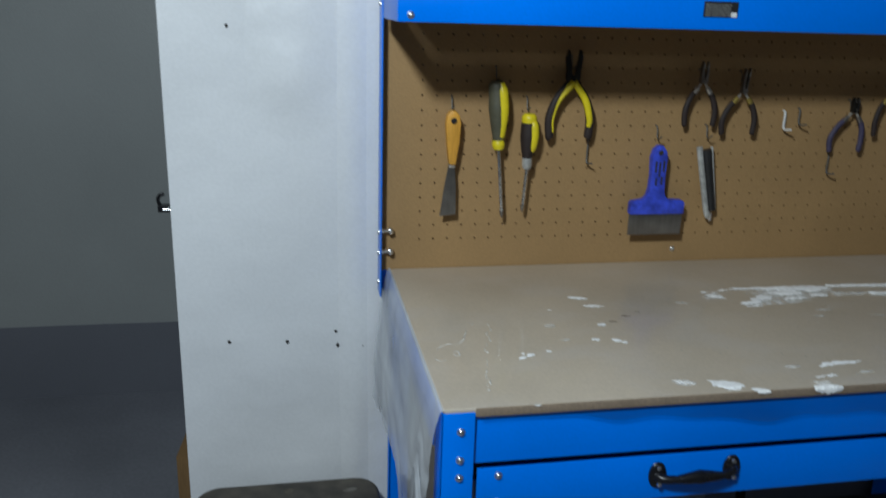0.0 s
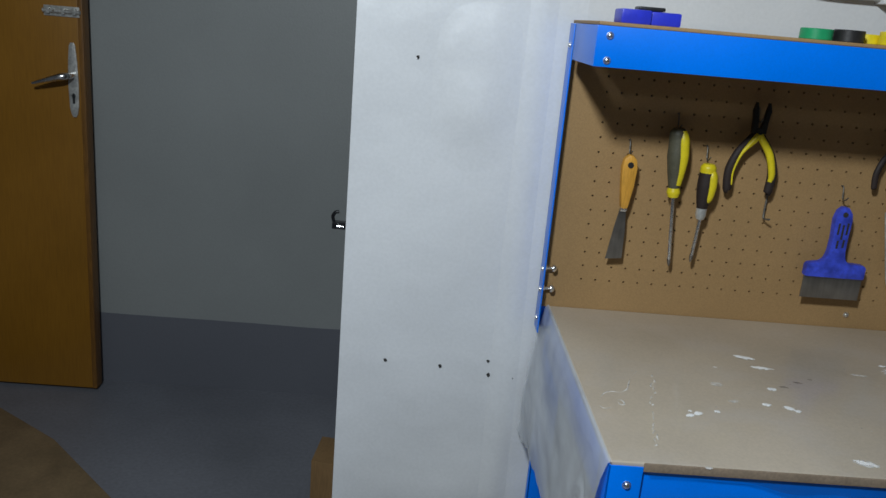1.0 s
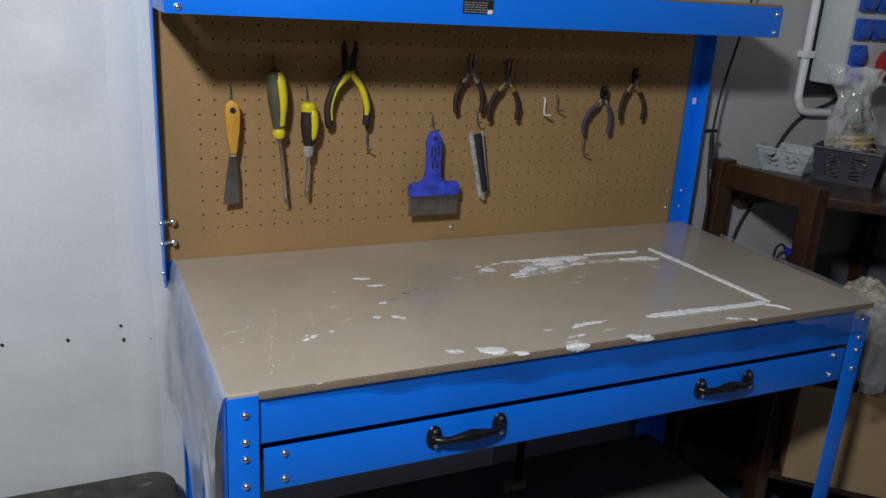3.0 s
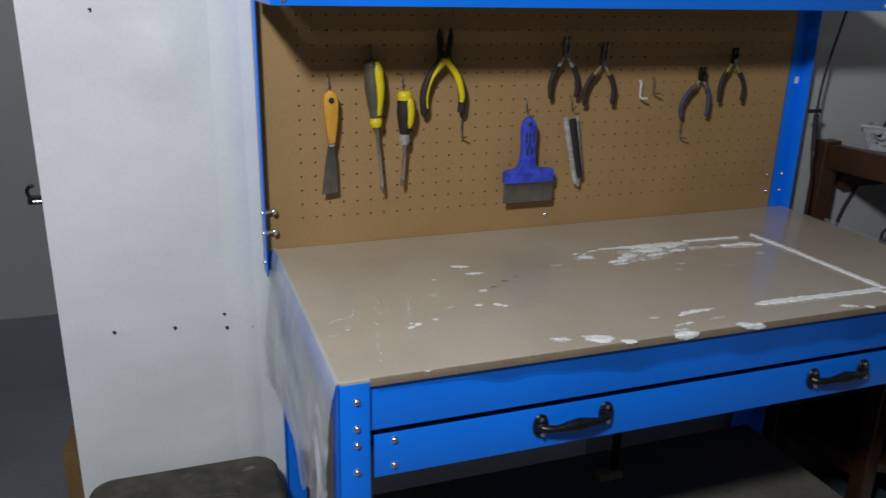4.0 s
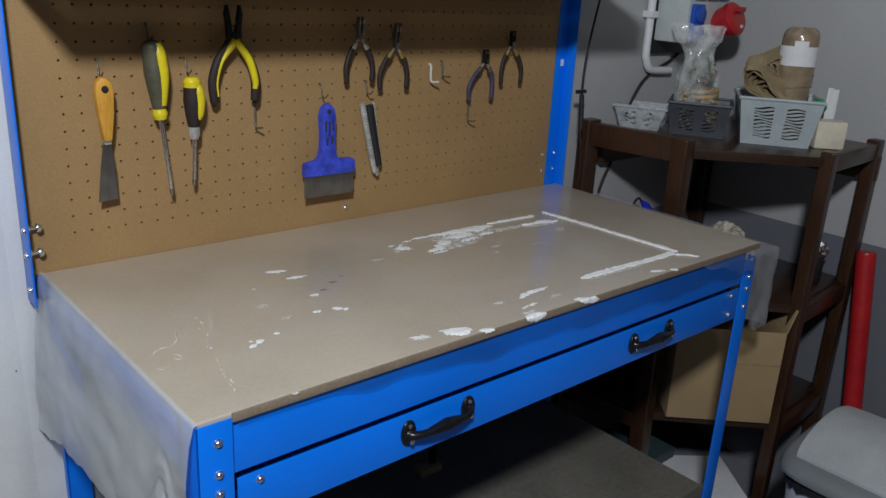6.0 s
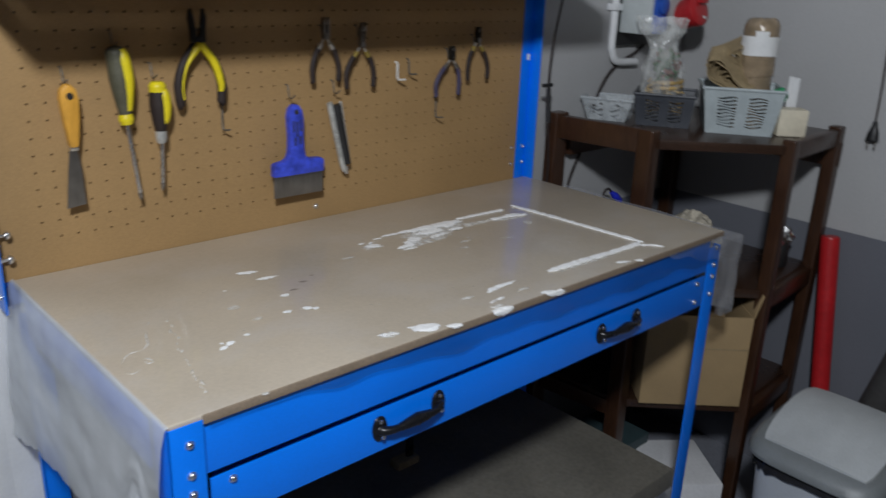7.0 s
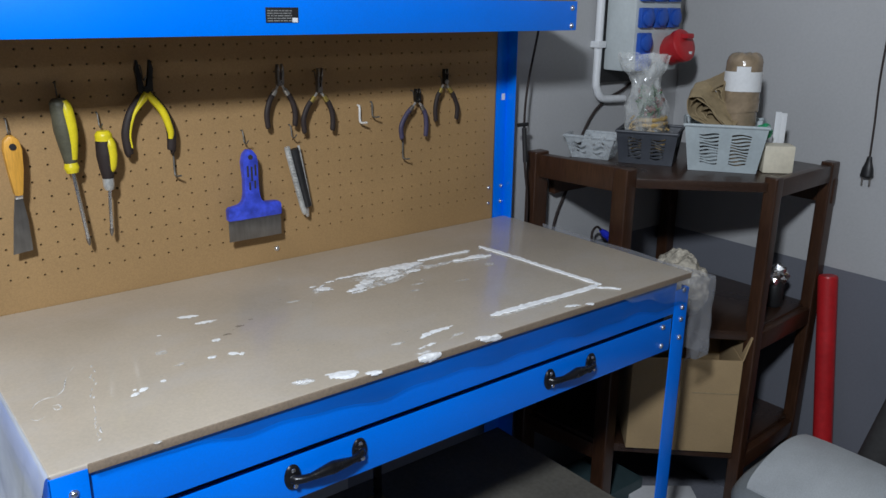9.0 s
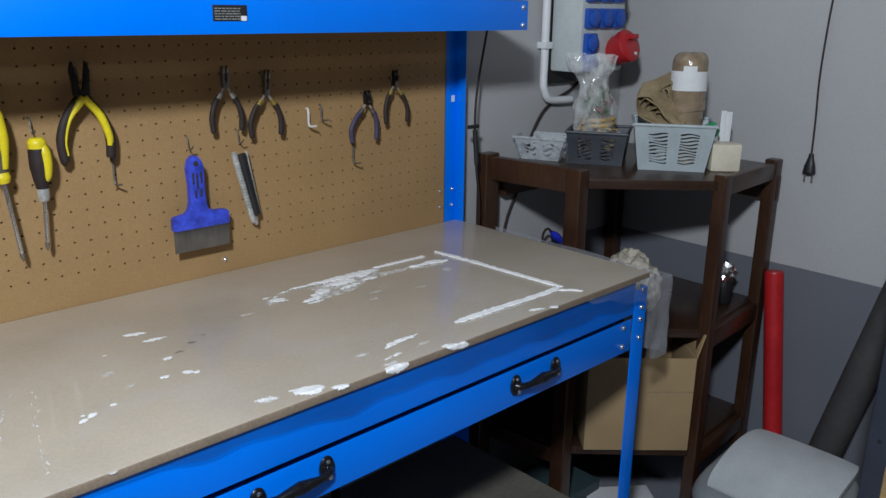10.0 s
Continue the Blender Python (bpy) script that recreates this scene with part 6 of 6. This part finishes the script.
fleece(1.435, -0.285, DECKS[1] + 0.0005, 0.066, 0.070, 0.074, 3, "fleece_cloth", PLUSH, "crumpled cream fleece cloth on the middle deck")
# Low dark heap, added in place of the shade under the top deck.
fleece(1.56, -0.16, DECKS[1] + 0.0005, 0.12, 0.09, 0.026, 9, "shade_heap", HEAP_SHADE, "added dark heap for the shade at the back of the middle deck")


def spray_bottle():
    x, y, z = 1.665, -0.40, DECKS[1] + 0.0005
    t = thing("bottle", (x, y, z), "small dark bottle with a torn silver foil top", "bottle")
    part("bottle_body", made(lathe, [(0.022, 0), (0.025, 0.004), (0.025, 0.055), (0.018, 0.070)], (x, y, z), 24), BLACK_PLASTIC, t)

    def foil(bm):
        bmesh.ops.create_icosphere(bm, subdivisions=3, radius=0.027)
        for v in bm.verts:
            v.co = Vector((x, y, z + 0.076)) + v.co * (1 + 0.5 * noise.noise(v.co * 70))
    part("foil_top", made(foil), STEEL, t, "crumpled silver foil", smooth=False)


spray_bottle()


# ---------------------------------------------------------------- bin, tubes, metal rack
def pedal_bin():
    t = thing("waste_bin", (1.325, -0.775, 0), "grey plastic waste bin with a pale flap lid and black liner", "waste bin")

    def oval(cx, cy, hx, hy, n=3.6, seg=56):
        out = []
        for i in range(seg):
            a = 2 * math.pi * i / seg
            c, s = math.cos(a), math.sin(a)
            out.append((cx + hx * math.copysign(abs(c) ** (2 / n), c), cy + hy * math.copysign(abs(s) ** (2 / n), s)))
        return out

    def loft(bm, levels, cap=True):
        rings = [[bm.verts.new((x, y, z + tx * (x - 1.325))) for x, y in oval(1.325 + dx, -0.775, hx, hy, n)] for z, hx, hy, n, dx, tx in levels]
        for p, q in zip(rings, rings[1:]):
            for i in range(len(p)):
                bm.faces.new((p[i], p[(i + 1) % len(p)], q[(i + 1) % len(q)], q[i]))
        if cap:
            bm.faces.new(rings[0][::-1])
            bm.faces.new(rings[-1])

    part("body", made(loft, [(0, 0.088, 0.100, 5, 0, 0), (0.01, 0.092, 0.104, 5, 0, 0), (0.345, 0.112, 0.125, 5, 0, 0), (0.362, 0.112, 0.125, 5, 0, 0)]), BIN_BODY, t)
    part("lid_frame", made(loft, [(0.366, 0.118, 0.130, 4.2, 0, 0.02), (0.368, 0.130, 0.143, 4.2, -0.003, 0.03), (0.378, 0.131, 0.144, 4.2, -0.003, 0.05), (0.392, 0.128, 0.141, 4.2, 0, 0.08),
                                  (0.404, 0.122, 0.136, 4.2, 0.003, 0.11), (0.409, 0.114, 0.129, 4.2, 0.005, 0.12)]), BIN_GREY, t, "mid-grey lid frame")

    def swing(bm):
        def fn(u, v):
            k = 0.97 - 0.05 * (2 * u - 1) ** 2 - 0.05 * (2 * u - 1) ** 8
            x = 1.228 + 0.222 * u
            return (x, -0.775 + (0.118 - 0.236 * v) * k, 0.4035 + 0.046 * math.sin(u * 1.95) - 0.004 * (2 * v - 1) ** 4)
        sheet(bm, 24, 24, fn)
        ext = bmesh.ops.extrude_face_region(bm, geom=bm.faces[:])
        bmesh.ops.translate(bm, vec=(0, 0, -0.012), verts=[g for g in ext["geom"] if isinstance(g, bmesh.types.BMVert)])
        bmesh.ops.recalc_face_normals(bm, faces=bm.faces)
    part("flap", made(swing), BIN_LID, t, "pale grey curved swing flap")

    def liner(bm):
        seg = 120
        o = oval(1.325, -0.775, 0.1165, 0.1295, 4.5, seg)
        up = [bm.verts.new((x, y, 0.367)) for x, y in o]
        dn = [bm.verts.new((1.325 + (x - 1.325) * (1.03 + 0.02 * noise.noise((i * 0.7, 1, 0))), -0.775 + (y + 0.775) * (1.03 + 0.02 * noise.noise((i * 0.7, 2, 0))),
                            0.342 - 0.024 * abs(noise.noise((i * 0.23, 0, 3))) - 0.012 * abs(noise.noise((i * 0.9, 4, 3))))) for i, (x, y) in enumerate(o)]
        for i in range(seg):
            n = (i + 1) % seg
            bm.faces.new((up[i], up[n], dn[n], dn[i]))
    part("liner", made(liner), BIN_BAG, t, "crumpled black liner edge")
    t.location += Vector((0.018, 0.048, 0.0))


pedal_bin()


def leaning_tube(name, foot, head, r, material, label, end):
    t = thing(name, foot, label, "tube", "rolls leaning on the wall")
    d = (Vector(head) - Vector(foot)).normalized()
    bm = bmesh.new()
    rod(bm, foot, head, r, seg=28)
    part("tube", bm, material, t)
    part("end_cap", made(rod, Vector(head) - d * 0.002, Vector(head) + d * 0.004, r * 0.97, r * 0.9, seg=28), end, t)


leaning_tube("red_tube", (1.712, -0.592, 0.0), (1.744, -0.490, 0.709), 0.0225, RED_TUBE, "long red cardboard tube leaning on the wall", RED_TUBE)
leaning_tube("dark_roll", (1.655, -0.620, 0.0), (1.722, -0.832, 0.97), 0.037, ROLL_DARK, "thick dark grey roll leaning on the wall", ROLL_DARK)


def metal_rack():
    x0, x1, y0, y1, h = 1.252, 1.720, -0.898, -1.80, 1.80
    r = thing("metal_rack", ((x0 + x1) / 2, (y0 + y1) / 2, 0), "dark grey steel storage rack with chipboard decks", "rack")
    for px, py, sx, sy in ((x0, y0, 1, -1), (x1, y0, -1, -1), (x0, y1, 1, 1), (x1, y1, -1, 1)):
        p = part("upright", made(angle_post, px, py, sx, sy, 0.0, h, 0.034, 0.0018), RACK_GREY, r)
        if (px, py) == (x0, y0):
            for k in range(14):
                z = 0.16 + 0.115 * k
                part("slot_hole", made(rod, (px - 0.0006, py - 0.018, z), (px + 0.0003, py - 0.018, z), 0.004, seg=10), DULL_STEEL if k % 3 == 0 else BLACK_PLASTIC, p)
    for z in (0.10, 0.515, 0.975, 1.45):
        part("beam", made(box, x0 + 0.002, x0 + 0.004, y1 + 0.01, y0 - 0.004, z - 0.045, z, 0.0005), RACK_GREY, r)
        part("beam", made(box, x1 - 0.004, x1 - 0.002, y1 + 0.01, y0 - 0.004, z - 0.045, z, 0.0005), RACK_GREY, r)
        part("beam", made(box, x0 + 0.004, x1 - 0.004, y0 - 0.004, y0 - 0.002, z - 0.045, z, 0.0005), RACK_GREY, r)
        part("deck_board", made(box, x0 + 0.005, x1 - 0.005, y1 + 0.005, y0 - 0.005, z - 0.008, z + 0.002, 0.001), CHIPBOARD, r)


metal_rack()


def rack_goods():
    b = thing("red_carton", (1.40, -1.10, 0.517), "red and white printed carton on the rack", "carton")
    part("carton_body", made(box, 0, 0.14, -0.16, 0, 0, 0.10, 0.002, pose(1.272, -0.982, 0.5175, 0, 0, 12)), CHIPBOARD, b)
    part("printed_front", made(box, -0.002, 0.142, -0.162, 0.002, 0, 0.028, 0.002, pose(1.272, -0.982, 0.518, 0, 0, 12)), RED, b, "red printed band")
    j = thing("glass_jar", (1.42, -1.10, 0.977), "clear glass jar on the rack", "jar")
    part("jar_body", made(lathe, [(0.045, 0), (0.05, 0.005), (0.05, 0.10), (0.04, 0.125)], (1.40, -1.08, 0.9775), 28), CLEAR_BOX, j)
    part("lid", made(lathe, [(0.043, 0.125), (0.043, 0.142), (0.038, 0.145)], (1.40, -1.08, 0.9775), 28), ALU, j)
    p = thing("storage_box", (1.48, -1.1, 0.102), "pale grey-blue plastic storage box on the rack's lowest deck", "storage box")
    part("box_body", made(box, 1.30, 1.66, -1.24, -0.965, 0.1025, 0.262, 0.008), BIN_BODY, p)
    part("lid", made(box, 1.294, 1.666, -1.246, -0.959, 0.263, 0.280, 0.006), BIN_BODY, p, "flat pale lid")
    bm = bmesh.new()
    box(bm, 1.2485, 1.2517, -0.942, -0.924, 1.272, 1.30, 0.0004)
    solid("rack_tag", bm, YELLOW, (1.25, -0.933, 1.272), "yellow paper tag stuck to the rack upright", "tag")


rack_goods()
